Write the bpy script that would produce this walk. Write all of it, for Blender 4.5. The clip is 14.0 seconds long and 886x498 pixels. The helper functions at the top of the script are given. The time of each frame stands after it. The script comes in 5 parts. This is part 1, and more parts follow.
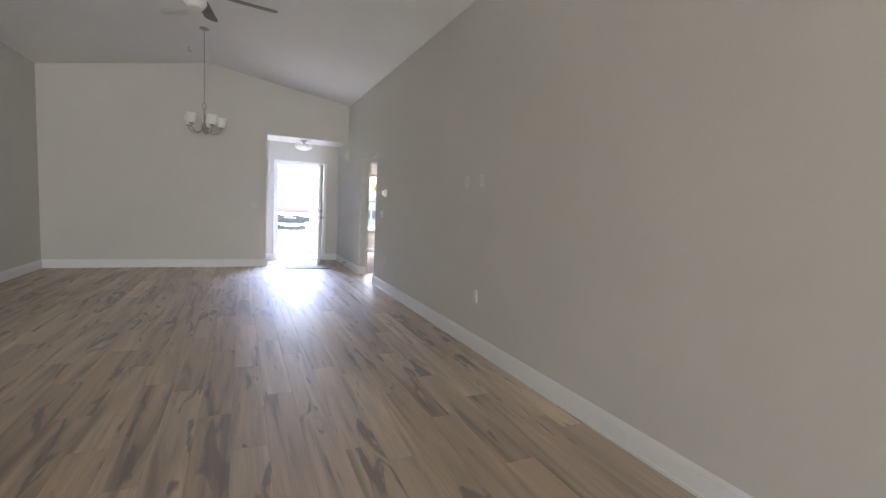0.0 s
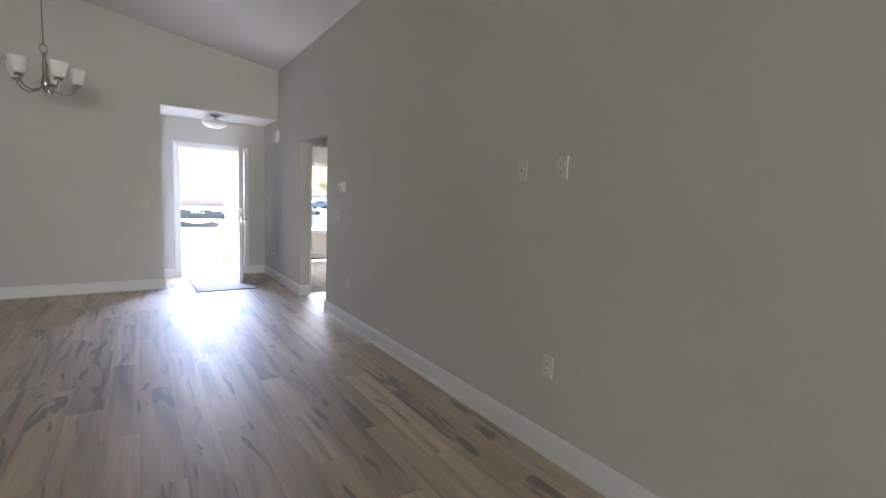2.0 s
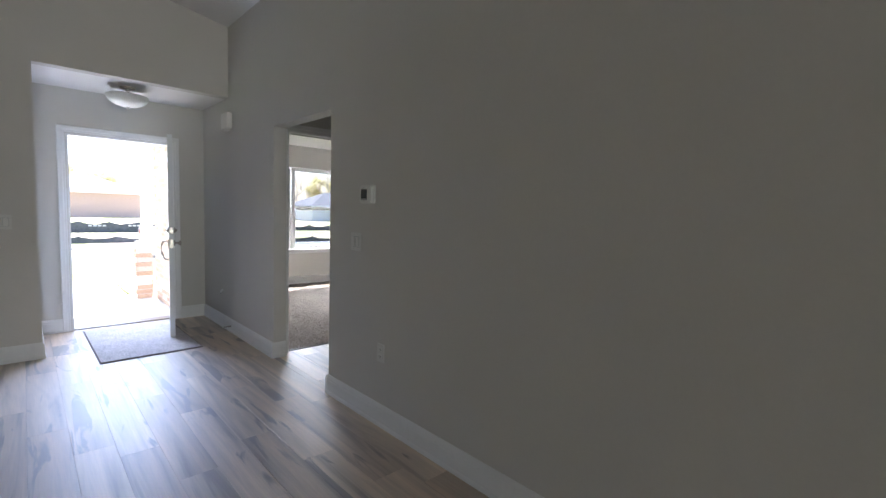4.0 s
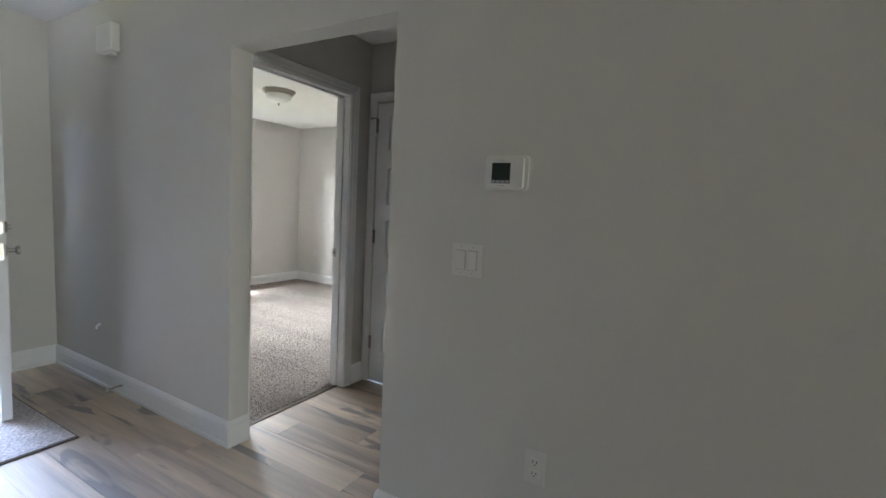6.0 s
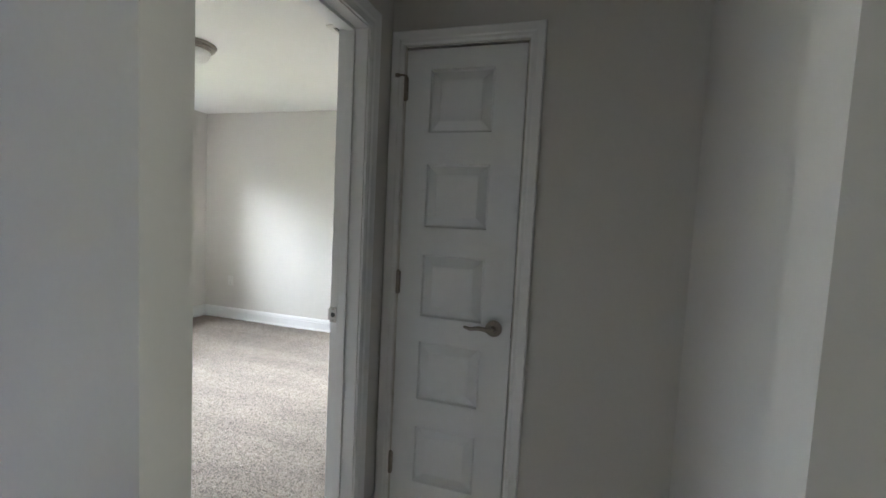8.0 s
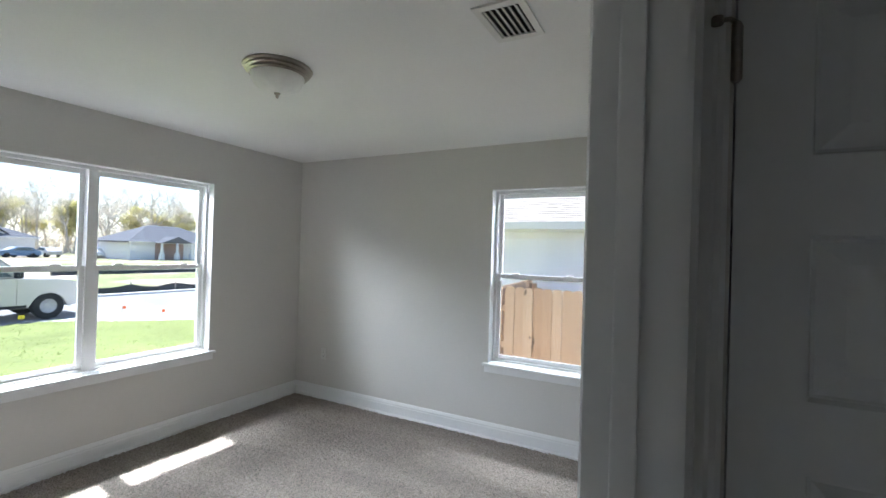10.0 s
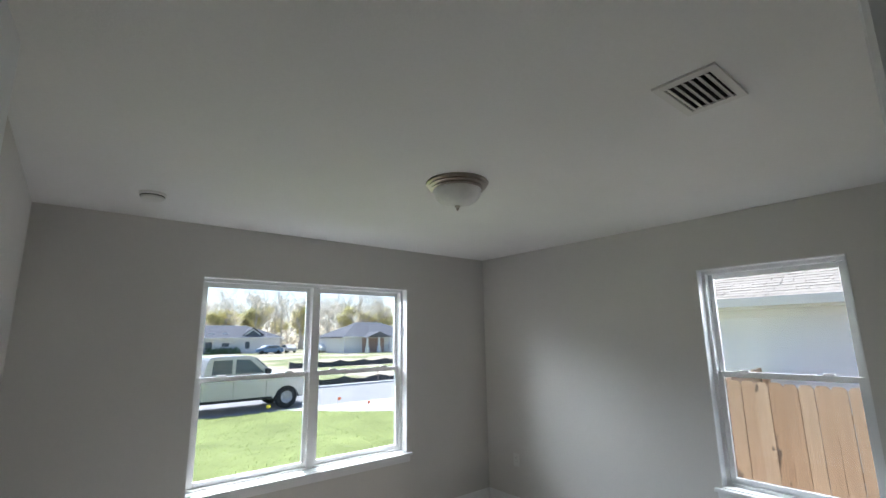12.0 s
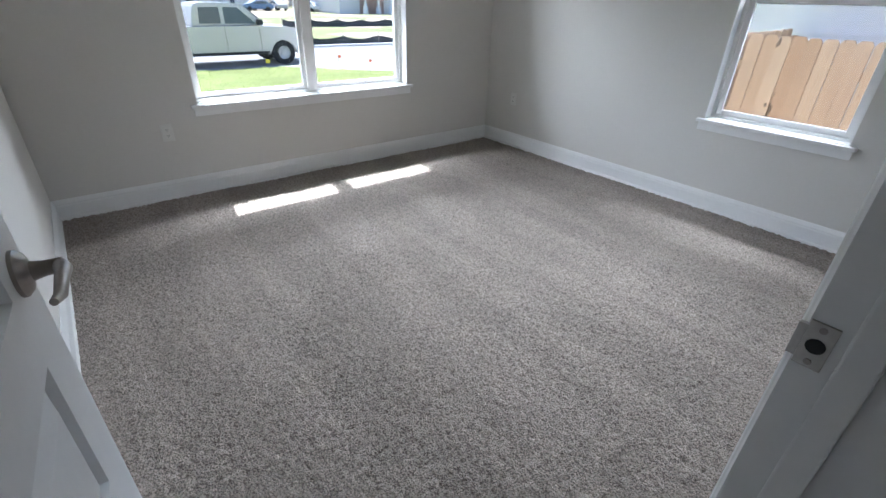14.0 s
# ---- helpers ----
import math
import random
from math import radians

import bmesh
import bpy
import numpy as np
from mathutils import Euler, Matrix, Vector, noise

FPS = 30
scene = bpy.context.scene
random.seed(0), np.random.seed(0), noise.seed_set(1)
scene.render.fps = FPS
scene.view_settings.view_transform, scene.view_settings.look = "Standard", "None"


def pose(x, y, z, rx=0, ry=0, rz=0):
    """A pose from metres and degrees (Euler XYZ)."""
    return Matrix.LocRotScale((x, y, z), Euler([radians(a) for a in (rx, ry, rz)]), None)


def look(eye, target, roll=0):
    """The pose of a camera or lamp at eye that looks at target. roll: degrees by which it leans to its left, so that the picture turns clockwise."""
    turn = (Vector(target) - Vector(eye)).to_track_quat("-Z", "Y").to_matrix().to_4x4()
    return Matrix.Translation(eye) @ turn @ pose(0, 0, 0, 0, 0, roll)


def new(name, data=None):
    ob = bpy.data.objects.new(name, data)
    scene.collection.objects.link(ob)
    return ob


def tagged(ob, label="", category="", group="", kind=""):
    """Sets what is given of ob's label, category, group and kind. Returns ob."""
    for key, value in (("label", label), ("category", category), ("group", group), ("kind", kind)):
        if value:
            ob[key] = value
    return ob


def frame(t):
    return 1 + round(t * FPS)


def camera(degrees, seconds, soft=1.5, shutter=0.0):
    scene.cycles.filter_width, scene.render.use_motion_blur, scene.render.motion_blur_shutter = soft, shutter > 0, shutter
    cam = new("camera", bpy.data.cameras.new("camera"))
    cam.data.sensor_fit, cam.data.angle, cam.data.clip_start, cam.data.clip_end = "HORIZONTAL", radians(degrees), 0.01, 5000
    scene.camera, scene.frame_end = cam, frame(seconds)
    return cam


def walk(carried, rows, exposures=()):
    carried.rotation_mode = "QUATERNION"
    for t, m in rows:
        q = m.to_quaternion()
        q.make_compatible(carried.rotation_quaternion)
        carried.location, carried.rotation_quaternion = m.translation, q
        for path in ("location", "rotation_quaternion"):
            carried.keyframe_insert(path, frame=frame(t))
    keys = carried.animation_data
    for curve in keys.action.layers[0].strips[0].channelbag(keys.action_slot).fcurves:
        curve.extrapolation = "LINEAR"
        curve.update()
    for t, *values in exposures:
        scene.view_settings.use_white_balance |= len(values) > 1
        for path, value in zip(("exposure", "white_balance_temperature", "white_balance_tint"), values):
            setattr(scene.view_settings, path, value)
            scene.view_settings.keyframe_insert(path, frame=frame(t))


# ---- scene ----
cam = camera(89.4, 14.0)
PATH = [
    (0, (-1.959, -7.008, 1.281), (-1.137, -5.194, 1.098), 2.8),
    (0.5, (-1.931, -6.543, 1.33), (-1.033, -4.767, 1.13), 2.8),
    (1, (-1.896, -6.048, 1.358), (-0.912, -4.32, 1.142), 2.6),
    (1.5, (-1.828, -5.56, 1.343), (-0.772, -3.875, 1.123), 2.4),
    (2, (-1.791, -5.044, 1.345), (-0.672, -3.4, 1.135), 2.2),
    (2.5, (-1.687, -4.528, 1.356), (-0.534, -2.904, 1.176), 1.8),
    (2.7, (-1.688, -4.318, 1.359), (-0.507, -2.712, 1.192), 1.6),
    (4.8, (-1.573, -2.117, 1.346), (-0.074, -0.804, 1.175), 2.4),
    (5, (-1.575, -1.94, 1.332), (-0.038, -0.672, 1.162), 2.5),
    (5.5, (-1.499, -1.505, 1.326), (0.129, -0.357, 1.147), 2.8),
    (6, (-1.432, -1.069, 1.337), (0.296, -0.081, 1.144), 3.0),
    (6.5, (-1.308, -0.646, 1.325), (0.511, 0.16, 1.129), 3.2),
    (7, (-1.15, -0.246, 1.331), (0.738, 0.383, 1.131), 3.2),
    (7.2, (-1.042, -0.149, 1.325), (0.855, 0.458, 1.142), 3.0),
    (9.3, (0.055, 0.802, 1.469), (1.941, 1.466, 1.404), 3.1),
    (9.5, (0.134, 0.847, 1.467), (1.999, 1.569, 1.428), 2.9),
    (10, (0.265, 1.057, 1.535), (2.029, 2.0, 1.55), 1.7),
    (10.5, (0.279, 1.131, 1.557), (1.87, 2.338, 1.66), 0.6),
    (11, (0.292, 1.166, 1.579), (1.684, 2.592, 1.749), 0.1),
    (11.5, (0.313, 1.168, 1.594), (1.547, 2.719, 1.867), -0.6),
    (12, (0.324, 1.145, 1.628), (1.567, 2.663, 2.012), -0.8),
    (12.5, (0.323, 1.137, 1.634), (1.579, 2.65, 1.995), -1.3),
    (13, (0.351, 1.178, 1.527), (1.6, 2.734, 1.393), -0.1),
    (13.5, (0.358, 1.145, 1.42), (1.515, 2.625, 0.733), 0.4),
    (14, (0.347, 1.125, 1.297), (1.452, 2.48, 0.326), 1.7),
]
EXPOSURES = [(0, 3.4, 5900, 18), (0.5, 3.0, 5880, 19), (1.5, 3.12, 5880, 18), (2.0, 3.2, 5850, 17), (2.7, 2.87, 5850, 16), (5.0, 2.5, 5750, 13), (6.5, 3.22, 5820, 10), (7.2, 3.22, 5850, 9), (9.5, 2.3, 5550, 9), (11.0, 1.71, 5580, 10), (12.5, 1.66, 5600, 9), (13.0, 1.55, 5580, 10), (13.5, 1.48, 5500, 11), (14.0, 2.07, 5450, 11)]
walk(cam, [(t, look(eye, target, roll)) for t, eye, target, roll in PATH], EXPOSURES)

# ---- world, sun and large lights ----
SUN_EL, SUN_AZ = 61.5, 6.5          # degrees; azimuth from +y towards +x
world = bpy.data.worlds.new("sky")
scene.world = world
world.use_nodes = True
wn = world.node_tree.nodes
sky = wn.new("ShaderNodeTexSky")
sky.sky_type, sky.sun_disc = "NISHITA", False
sky.sun_elevation, sky.sun_rotation = radians(SUN_EL), radians(SUN_AZ)
sky.dust_density = 1.6
wn["Background"].inputs["Strength"].default_value = 0.15
world.node_tree.links.new(sky.outputs[0], wn["Background"].inputs["Color"])

sun_data = bpy.data.lights.new("sun", "SUN")
sun_data.energy, sun_data.angle, sun_data.color = 5.0, radians(0.55), (1.0, 0.95, 0.87)
sun = new("sun", sun_data)
e, az = radians(SUN_EL), radians(SUN_AZ)
sun_way = Vector((math.sin(az) * math.cos(e), math.cos(az) * math.cos(e), math.sin(e)))
sun.matrix_world = Matrix.Translation((0, 0, 30)) @ sun_way.to_track_quat("Z", "Y").to_matrix().to_4x4()

# daylight in the glazed opening of the great room's rear wall
rear = bpy.data.lights.new("rear_daylight", "AREA")
rear.shape, rear.size, rear.size_y, rear.energy, rear.color = "RECTANGLE", 3.2, 2.0, 44.0, (1.0, 1.0, 0.88)
rear_ob = new("rear_daylight", rear)
rear_ob.matrix_world = look((-2.6, -17.05, 1.06), (-2.6, 0, 3.6))


def fill_daylight(eye, target, width, height, watts, tint=(1.0, 1.0, 0.97)):
    """An added lamp outside, out of view above an opening, boosting the sky's light."""
    lamp = bpy.data.lights.new("fill_daylight", "AREA")
    lamp.shape, lamp.size, lamp.size_y, lamp.energy, lamp.color = "RECTANGLE", width, height, watts, tint
    new("fill_daylight", lamp).matrix_world = look(eye, target)


# two lamps just past the eaves, added to brighten the bedroom
fill_daylight((1.87, 5.55, 2.42), (1.87, 4.0, 1.9), 2.1, 0.36, 50)
fill_daylight((4.6, 2.05, 2.42), (3.0, 2.05, 1.9), 1.0, 0.36, 34)
# bluish lamp below the porch ceiling, added for entry brightness and floor sheen
fill_daylight((-0.8, 3.66, 2.29), (-0.8, 1.9, 1.6), 0.85, 0.24, 16, (0.60, 0.72, 1.0))

# ---- materials ----
def material(name, colour, rough=0.6, metal=0.0, grain=0.0, scale=40.0, bump=0.0, bump_scale=200.0, spec=0.5, stain=0.0, stain_scale=2.0):
    """A surface with fine grain and broad staining; both only vary the base colour and relief."""
    m = bpy.data.materials.new(name)
    m.use_nodes = True
    n, l = m.node_tree.nodes, m.node_tree.links
    p = n["Principled BSDF"]
    p.inputs["Roughness"].default_value, p.inputs["Metallic"].default_value = rough, metal
    p.inputs["Specular IOR Level"].default_value = spec
    co = n.new("ShaderNodeTexCoord")
    base = n.new("ShaderNodeRGB")
    base.outputs[0].default_value = (*colour, 1)
    out = base.outputs[0]
    for amount, sc, detail in ((grain, scale, 4), (stain, stain_scale, 3)):
        if amount:
            t = n.new("ShaderNodeTexNoise")
            t.inputs["Scale"].default_value, t.inputs["Detail"].default_value = sc, detail
            l.new(co.outputs["Object"], t.inputs["Vector"])
            r = n.new("ShaderNodeMapRange")
            r.inputs["From Min"].default_value, r.inputs["From Max"].default_value = 0.25, 0.75
            r.inputs["To Min"].default_value, r.inputs["To Max"].default_value = 1 - amount, 1 + amount
            l.new(t.outputs[0], r.inputs["Value"])
            x = n.new("ShaderNodeVectorMath")
            x.operation = "SCALE"
            l.new(out, x.inputs[0]), l.new(r.outputs[0], x.inputs["Scale"])
            out = x.outputs[0]
    l.new(out, p.inputs["Base Color"])
    if bump:
        t = n.new("ShaderNodeTexNoise")
        t.inputs["Scale"].default_value, t.inputs["Detail"].default_value = bump_scale, 3
        l.new(co.outputs["Object"], t.inputs["Vector"])
        b = n.new("ShaderNodeBump")
        b.inputs["Strength"].default_value, b.inputs["Distance"].default_value = bump, 0.004
        l.new(t.outputs[0], b.inputs["Height"]), l.new(b.outputs[0], p.inputs["Normal"])
    return m


def plank_material():
    """Oak-look vinyl: long streaks, a tone for each plank, dark knots drawn out along the grain."""
    m = material("vinyl_plank", (0.4, 0.3, 0.2), rough=0.5, spec=0.6)
    n, l = m.node_tree.nodes, m.node_tree.links
    p = n["Principled BSDF"]
    p.inputs["Coat Weight"].default_value, p.inputs["Coat Roughness"].default_value = 1.0, 0.52
    p.inputs["Coat IOR"].default_value = 2.4
    co, info = n.new("ShaderNodeTexCoord"), n.new("ShaderNodeObjectInfo")
    shift = n.new("ShaderNodeVectorMath")
    shift.operation = "MULTIPLY"
    comb = n.new("ShaderNodeCombineXYZ")
    l.new(info.outputs["Random"], comb.inputs[0]), l.new(info.outputs["Random"], comb.inputs[1]), l.new(info.outputs["Random"], comb.inputs[2])
    l.new(comb.outputs[0], shift.inputs[0])
    shift.inputs[1].default_value = (37, 91, 53)
    add = n.new("ShaderNodeVectorMath")
    l.new(co.outputs["Object"], add.inputs[0]), l.new(shift.outputs[0], add.inputs[1])

    def streak(stretch, detail, distort):
        mp = n.new("ShaderNodeMapping")
        mp.inputs["Scale"].default_value = stretch
        l.new(add.outputs[0], mp.inputs["Vector"])
        t = n.new("ShaderNodeTexNoise")
        t.inputs["Scale"].default_value, t.inputs["Detail"].default_value, t.inputs["Distortion"].default_value = 1, detail, distort
        l.new(mp.outputs[0], t.inputs["Vector"])
        return t.outputs[0]

    def ramp(src, stops):
        r = n.new("ShaderNodeValToRGB")
        while len(r.color_ramp.elements) < len(stops):
            r.color_ramp.elements.new(0.5)
        for el, (pos, c) in zip(r.color_ramp.elements, stops):
            el.position, el.color = pos, (*c, 1)
        l.new(src, r.inputs[0])
        return r.outputs[0]

    def mix(mode, fac, a, b):
        x = n.new("ShaderNodeMix")
        x.data_type, x.blend_type = "RGBA", mode
        if isinstance(fac, float):
            x.inputs[0].default_value = fac
        else:
            l.new(fac, x.inputs[0])
        l.new(a, x.inputs[6]), l.new(b, x.inputs[7])
        return x.outputs[2]

    tone = ramp(info.outputs["Random"], ((0.0, (0.36, 0.255, 0.16)), (0.35, (0.52, 0.40, 0.28)), (0.7, (0.44, 0.33, 0.22)), (1.0, (0.60, 0.475, 0.345))))
    broad = ramp(streak((9, 0.55, 3), 3, 0.9), ((0.32, (0.42, 0.37, 0.33)), (0.45, (0.88, 0.87, 0.86)), (0.68, (1.3, 1.28, 1.25))))
    fine = ramp(streak((110, 4.5, 3), 4, 0.2), ((0.3, (0.88, 0.87, 0.86)), (0.65, (1.05, 1.05, 1.05))))
    out = mix("MULTIPLY", 1.0, mix("MULTIPLY", 1.0, tone, broad), fine)
    knot = ramp(streak((8, 1.25, 5), 3, 1.2), ((0.60, (0, 0, 0)), (0.655, (1, 1, 1))))
    dark = n.new("ShaderNodeRGB")
    dark.outputs[0].default_value = (0.075, 0.05, 0.038, 1)
    soft = n.new("ShaderNodeMath")
    soft.operation = "MULTIPLY"
    soft.inputs[1].default_value = 0.8
    l.new(knot, soft.inputs[0])
    out = mix("MIX", soft.outputs[0], out, dark.outputs[0])
    l.new(out, p.inputs["Base Color"])
    b = n.new("ShaderNodeBump")
    b.inputs["Strength"].default_value, b.inputs["Distance"].default_value = 0.12, 0.002
    l.new(streak((140, 6, 3), 4, 0.2), b.inputs["Height"]), l.new(b.outputs[0], p.inputs["Normal"])
    return m


def brick_material():
    m = material("face_brick", (0.4, 0.25, 0.17), rough=0.9, grain=0.3, scale=60, bump=0.5, bump_scale=150)
    n, l = m.node_tree.nodes, m.node_tree.links
    info, r = n.new("ShaderNodeObjectInfo"), n.new("ShaderNodeValToRGB")
    for el, (pos, c) in zip((r.color_ramp.elements[0], r.color_ramp.elements[1], r.color_ramp.elements.new(0.5)), ((0, (0.44, 0.29, 0.21)), (1, (0.60, 0.47, 0.36)), (0.5, (0.53, 0.38, 0.28)))):
        el.position, el.color = pos, (*c, 1)
    l.new(info.outputs["Random"], r.inputs[0])
    scale = [x for x in n if x.type == "VECT_MATH"][0]
    l.new(r.outputs[0], scale.inputs[0])
    return m


def picket_material():
    """New cedar: a tone for each board, vertical grain, a few dark knots."""
    m = material("cedar_picket", (0.55, 0.33, 0.18), rough=0.8)
    n, l = m.node_tree.nodes, m.node_tree.links
    p = n["Principled BSDF"]
    co, info = n.new("ShaderNodeTexCoord"), n.new("ShaderNodeObjectInfo")
    off = n.new("ShaderNodeVectorMath")
    off.operation = "MULTIPLY_ADD"
    comb = n.new("ShaderNodeCombineXYZ")
    for i in range(3):
        l.new(info.outputs["Random"], comb.inputs[i])
    off.inputs[1].default_value = (31, 47, 71)
    l.new(comb.outputs[0], off.inputs[0]), l.new(co.outputs["Object"], off.inputs[2])
    tone = n.new("ShaderNodeValToRGB")
    a, b = tone.color_ramp.elements
    a.color, b.color = (0.50, 0.32, 0.19, 1), (0.66, 0.48, 0.32, 1)
    l.new(info.outputs["Random"], tone.inputs[0])
    out = tone.outputs[0]
    for stretch, lo, hi, dark in (((60, 60, 2.2), 0.35, 0.65, 0.86), ((11, 11, 5), 0.66, 0.71, 0.3)):
        mp, t, r = n.new("ShaderNodeMapping"), n.new("ShaderNodeTexNoise"), n.new("ShaderNodeMapRange")
        mp.inputs["Scale"].default_value = stretch
        t.inputs["Scale"].default_value = 1
        l.new(off.outputs[0], mp.inputs[0]), l.new(mp.outputs[0], t.inputs["Vector"]), l.new(t.outputs[0], r.inputs["Value"])
        r.inputs["From Min"].default_value, r.inputs["From Max"].default_value = lo, hi
        r.inputs["To Min"].default_value, r.inputs["To Max"].default_value = 1, dark
        x = n.new("ShaderNodeVectorMath")
        x.operation = "SCALE"
        l.new(out, x.inputs[0]), l.new(r.outputs[0], x.inputs["Scale"])
        out = x.outputs[0]
    l.new(out, p.inputs["Base Color"])
    return m


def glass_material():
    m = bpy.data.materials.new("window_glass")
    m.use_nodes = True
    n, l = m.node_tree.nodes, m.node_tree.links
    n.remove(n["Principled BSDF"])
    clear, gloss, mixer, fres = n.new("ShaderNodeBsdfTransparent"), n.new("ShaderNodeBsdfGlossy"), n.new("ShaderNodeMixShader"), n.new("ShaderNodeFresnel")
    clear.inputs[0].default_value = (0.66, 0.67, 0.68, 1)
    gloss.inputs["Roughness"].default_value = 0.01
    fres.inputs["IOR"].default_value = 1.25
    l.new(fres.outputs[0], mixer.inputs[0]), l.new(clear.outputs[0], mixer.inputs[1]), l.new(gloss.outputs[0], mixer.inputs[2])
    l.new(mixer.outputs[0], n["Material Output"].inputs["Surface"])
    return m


def frosted_material():
    m = material("frosted_glass", (0.86, 0.86, 0.82), rough=0.45, grain=0.05, scale=30)
    m.node_tree.nodes["Principled BSDF"].inputs["Subsurface Weight"].default_value = 0.3
    m.node_tree.nodes["Principled BSDF"].inputs["Subsurface Radius"].default_value = (0.02, 0.02, 0.02)
    return m


def carpet_material():
    """Cut-pile carpet: speckled warm grey tufts with broad vacuum sweeps."""
    m = material("carpet", (0.42, 0.365, 0.315), rough=1.0, grain=0.22, scale=60, spec=0.03, stain=0.06, stain_scale=5)
    n, l = m.node_tree.nodes, m.node_tree.links
    p = n["Principled BSDF"]
    p.inputs["Sheen Weight"].default_value = 0.1
    co = n.new("ShaderNodeTexCoord")
    # tufts with dark gaps between them; the gaps' shade is painted into the colour
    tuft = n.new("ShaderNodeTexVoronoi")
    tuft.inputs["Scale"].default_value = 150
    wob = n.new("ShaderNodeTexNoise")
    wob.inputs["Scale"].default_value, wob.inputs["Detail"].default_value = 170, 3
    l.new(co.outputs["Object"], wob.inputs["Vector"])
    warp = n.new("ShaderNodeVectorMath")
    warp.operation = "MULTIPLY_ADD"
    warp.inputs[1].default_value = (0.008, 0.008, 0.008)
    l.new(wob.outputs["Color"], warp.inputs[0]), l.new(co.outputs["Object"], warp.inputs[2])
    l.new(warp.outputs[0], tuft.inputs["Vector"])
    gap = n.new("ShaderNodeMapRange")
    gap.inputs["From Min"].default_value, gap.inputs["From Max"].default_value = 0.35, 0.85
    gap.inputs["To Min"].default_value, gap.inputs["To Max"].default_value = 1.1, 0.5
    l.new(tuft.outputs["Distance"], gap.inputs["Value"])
    # broad sweeps of the vacuum cleaner
    turn = n.new("ShaderNodeMapping")
    turn.inputs["Rotation"].default_value = (0, 0, 0.5)
    turn.inputs["Scale"].default_value = (3.4, 0.5, 1)
    l.new(co.outputs["Object"], turn.inputs["Vector"])
    sweep, band = n.new("ShaderNodeTexNoise"), n.new("ShaderNodeMapRange")
    sweep.inputs["Scale"].default_value = 1.0
    l.new(turn.outputs[0], sweep.inputs["Vector"]), l.new(sweep.outputs[0], band.inputs["Value"])
    band.inputs["From Min"].default_value, band.inputs["From Max"].default_value = 0.44, 0.56
    band.inputs["To Min"].default_value, band.inputs["To Max"].default_value = 0.93, 1.07
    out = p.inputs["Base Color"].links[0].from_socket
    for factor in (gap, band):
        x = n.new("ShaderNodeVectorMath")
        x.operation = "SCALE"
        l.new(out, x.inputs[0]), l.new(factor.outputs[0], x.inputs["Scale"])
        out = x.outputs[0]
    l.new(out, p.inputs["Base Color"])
    b = n.new("ShaderNodeBump")
    b.inputs["Strength"].default_value, b.inputs["Distance"].default_value = 0.9, 0.008
    l.new(gap.outputs[0], b.inputs["Height"]), l.new(b.outputs[0], p.inputs["Normal"])
    return m


def earth_material():
    """Cleared ground: pale sandy soil with patches of weeds and dry grass."""
    m = material("field", (0.5, 0.42, 0.31), rough=1.0, grain=0.25, scale=3, stain=0.2, stain_scale=0.2, spec=0.05)
    n, l = m.node_tree.nodes, m.node_tree.links
    co, t, r = n.new("ShaderNodeTexCoord"), n.new("ShaderNodeTexNoise"), n.new("ShaderNodeValToRGB")
    t.inputs["Scale"].default_value, t.inputs["Detail"].default_value = 0.13, 6
    l.new(co.outputs["Object"], t.inputs["Vector"]), l.new(t.outputs[0], r.inputs[0])
    r.color_ramp.elements[0].position, r.color_ramp.elements[0].color = 0.46, (0.55, 0.46, 0.35, 1)
    r.color_ramp.elements[1].position, r.color_ramp.elements[1].color = 0.53, (0.30, 0.31, 0.15, 1)
    first = [k for k in n if k.type == "VECT_MATH" and k.operation == "SCALE"][0]
    l.new(r.outputs[0], first.inputs[0])
    return m


def leafy(name, colour, **more):
    """Leaves and blades that let light through."""
    m = material(name, colour, **more)
    n, l = m.node_tree.nodes, m.node_tree.links
    p = n["Principled BSDF"]
    tr, mixer = n.new("ShaderNodeBsdfTranslucent"), n.new("ShaderNodeMixShader")
    l.new(p.inputs["Base Color"].links[0].from_socket, tr.inputs["Color"])
    mixer.inputs[0].default_value = 0.65
    l.new(p.outputs[0], mixer.inputs[1]), l.new(tr.outputs[0], mixer.inputs[2])
    l.new(mixer.outputs[0], n["Material Output"].inputs["Surface"])
    return m


WALL = material("wall_paint", (0.64, 0.62, 0.58), rough=0.75, grain=0.012, scale=60, bump=0.12, bump_scale=260, stain=0.02, stain_scale=1.2, spec=0.3)
CEIL = material("ceiling_paint", (0.83, 0.82, 0.80), rough=0.85, grain=0.015, scale=80, bump=0.2, bump_scale=160, stain=0.015, spec=0.2)
TRIM = material("trim_paint", (0.80, 0.80, 0.79), rough=0.35, grain=0.015, scale=30, bump=0.03, bump_scale=120)
DOORM = material("door_paint", (0.78, 0.79, 0.79), rough=0.4, grain=0.015, scale=25, bump=0.08, bump_scale=90)
VINYL = material("vinyl_frame", (0.82, 0.82, 0.81), rough=0.4, grain=0.01)
PLASTIC = material("white_plastic", (0.72, 0.71, 0.67), rough=0.35, grain=0.01)
PLATE = material("painted_plate", (0.70, 0.69, 0.655), rough=0.45, grain=0.01)
SCREEN = material("display", (0.02, 0.03, 0.025), rough=0.15, grain=0.1)
DARK = material("dark_slot", (0.03, 0.03, 0.03), rough=0.7, grain=0.1)
NICKEL = material("brushed_nickel", (0.44, 0.41, 0.37), rough=0.3, metal=1.0, grain=0.08, scale=90)
BRONZE = material("aged_nickel", (0.30, 0.27, 0.24), rough=0.35, metal=1.0, grain=0.12, scale=90)
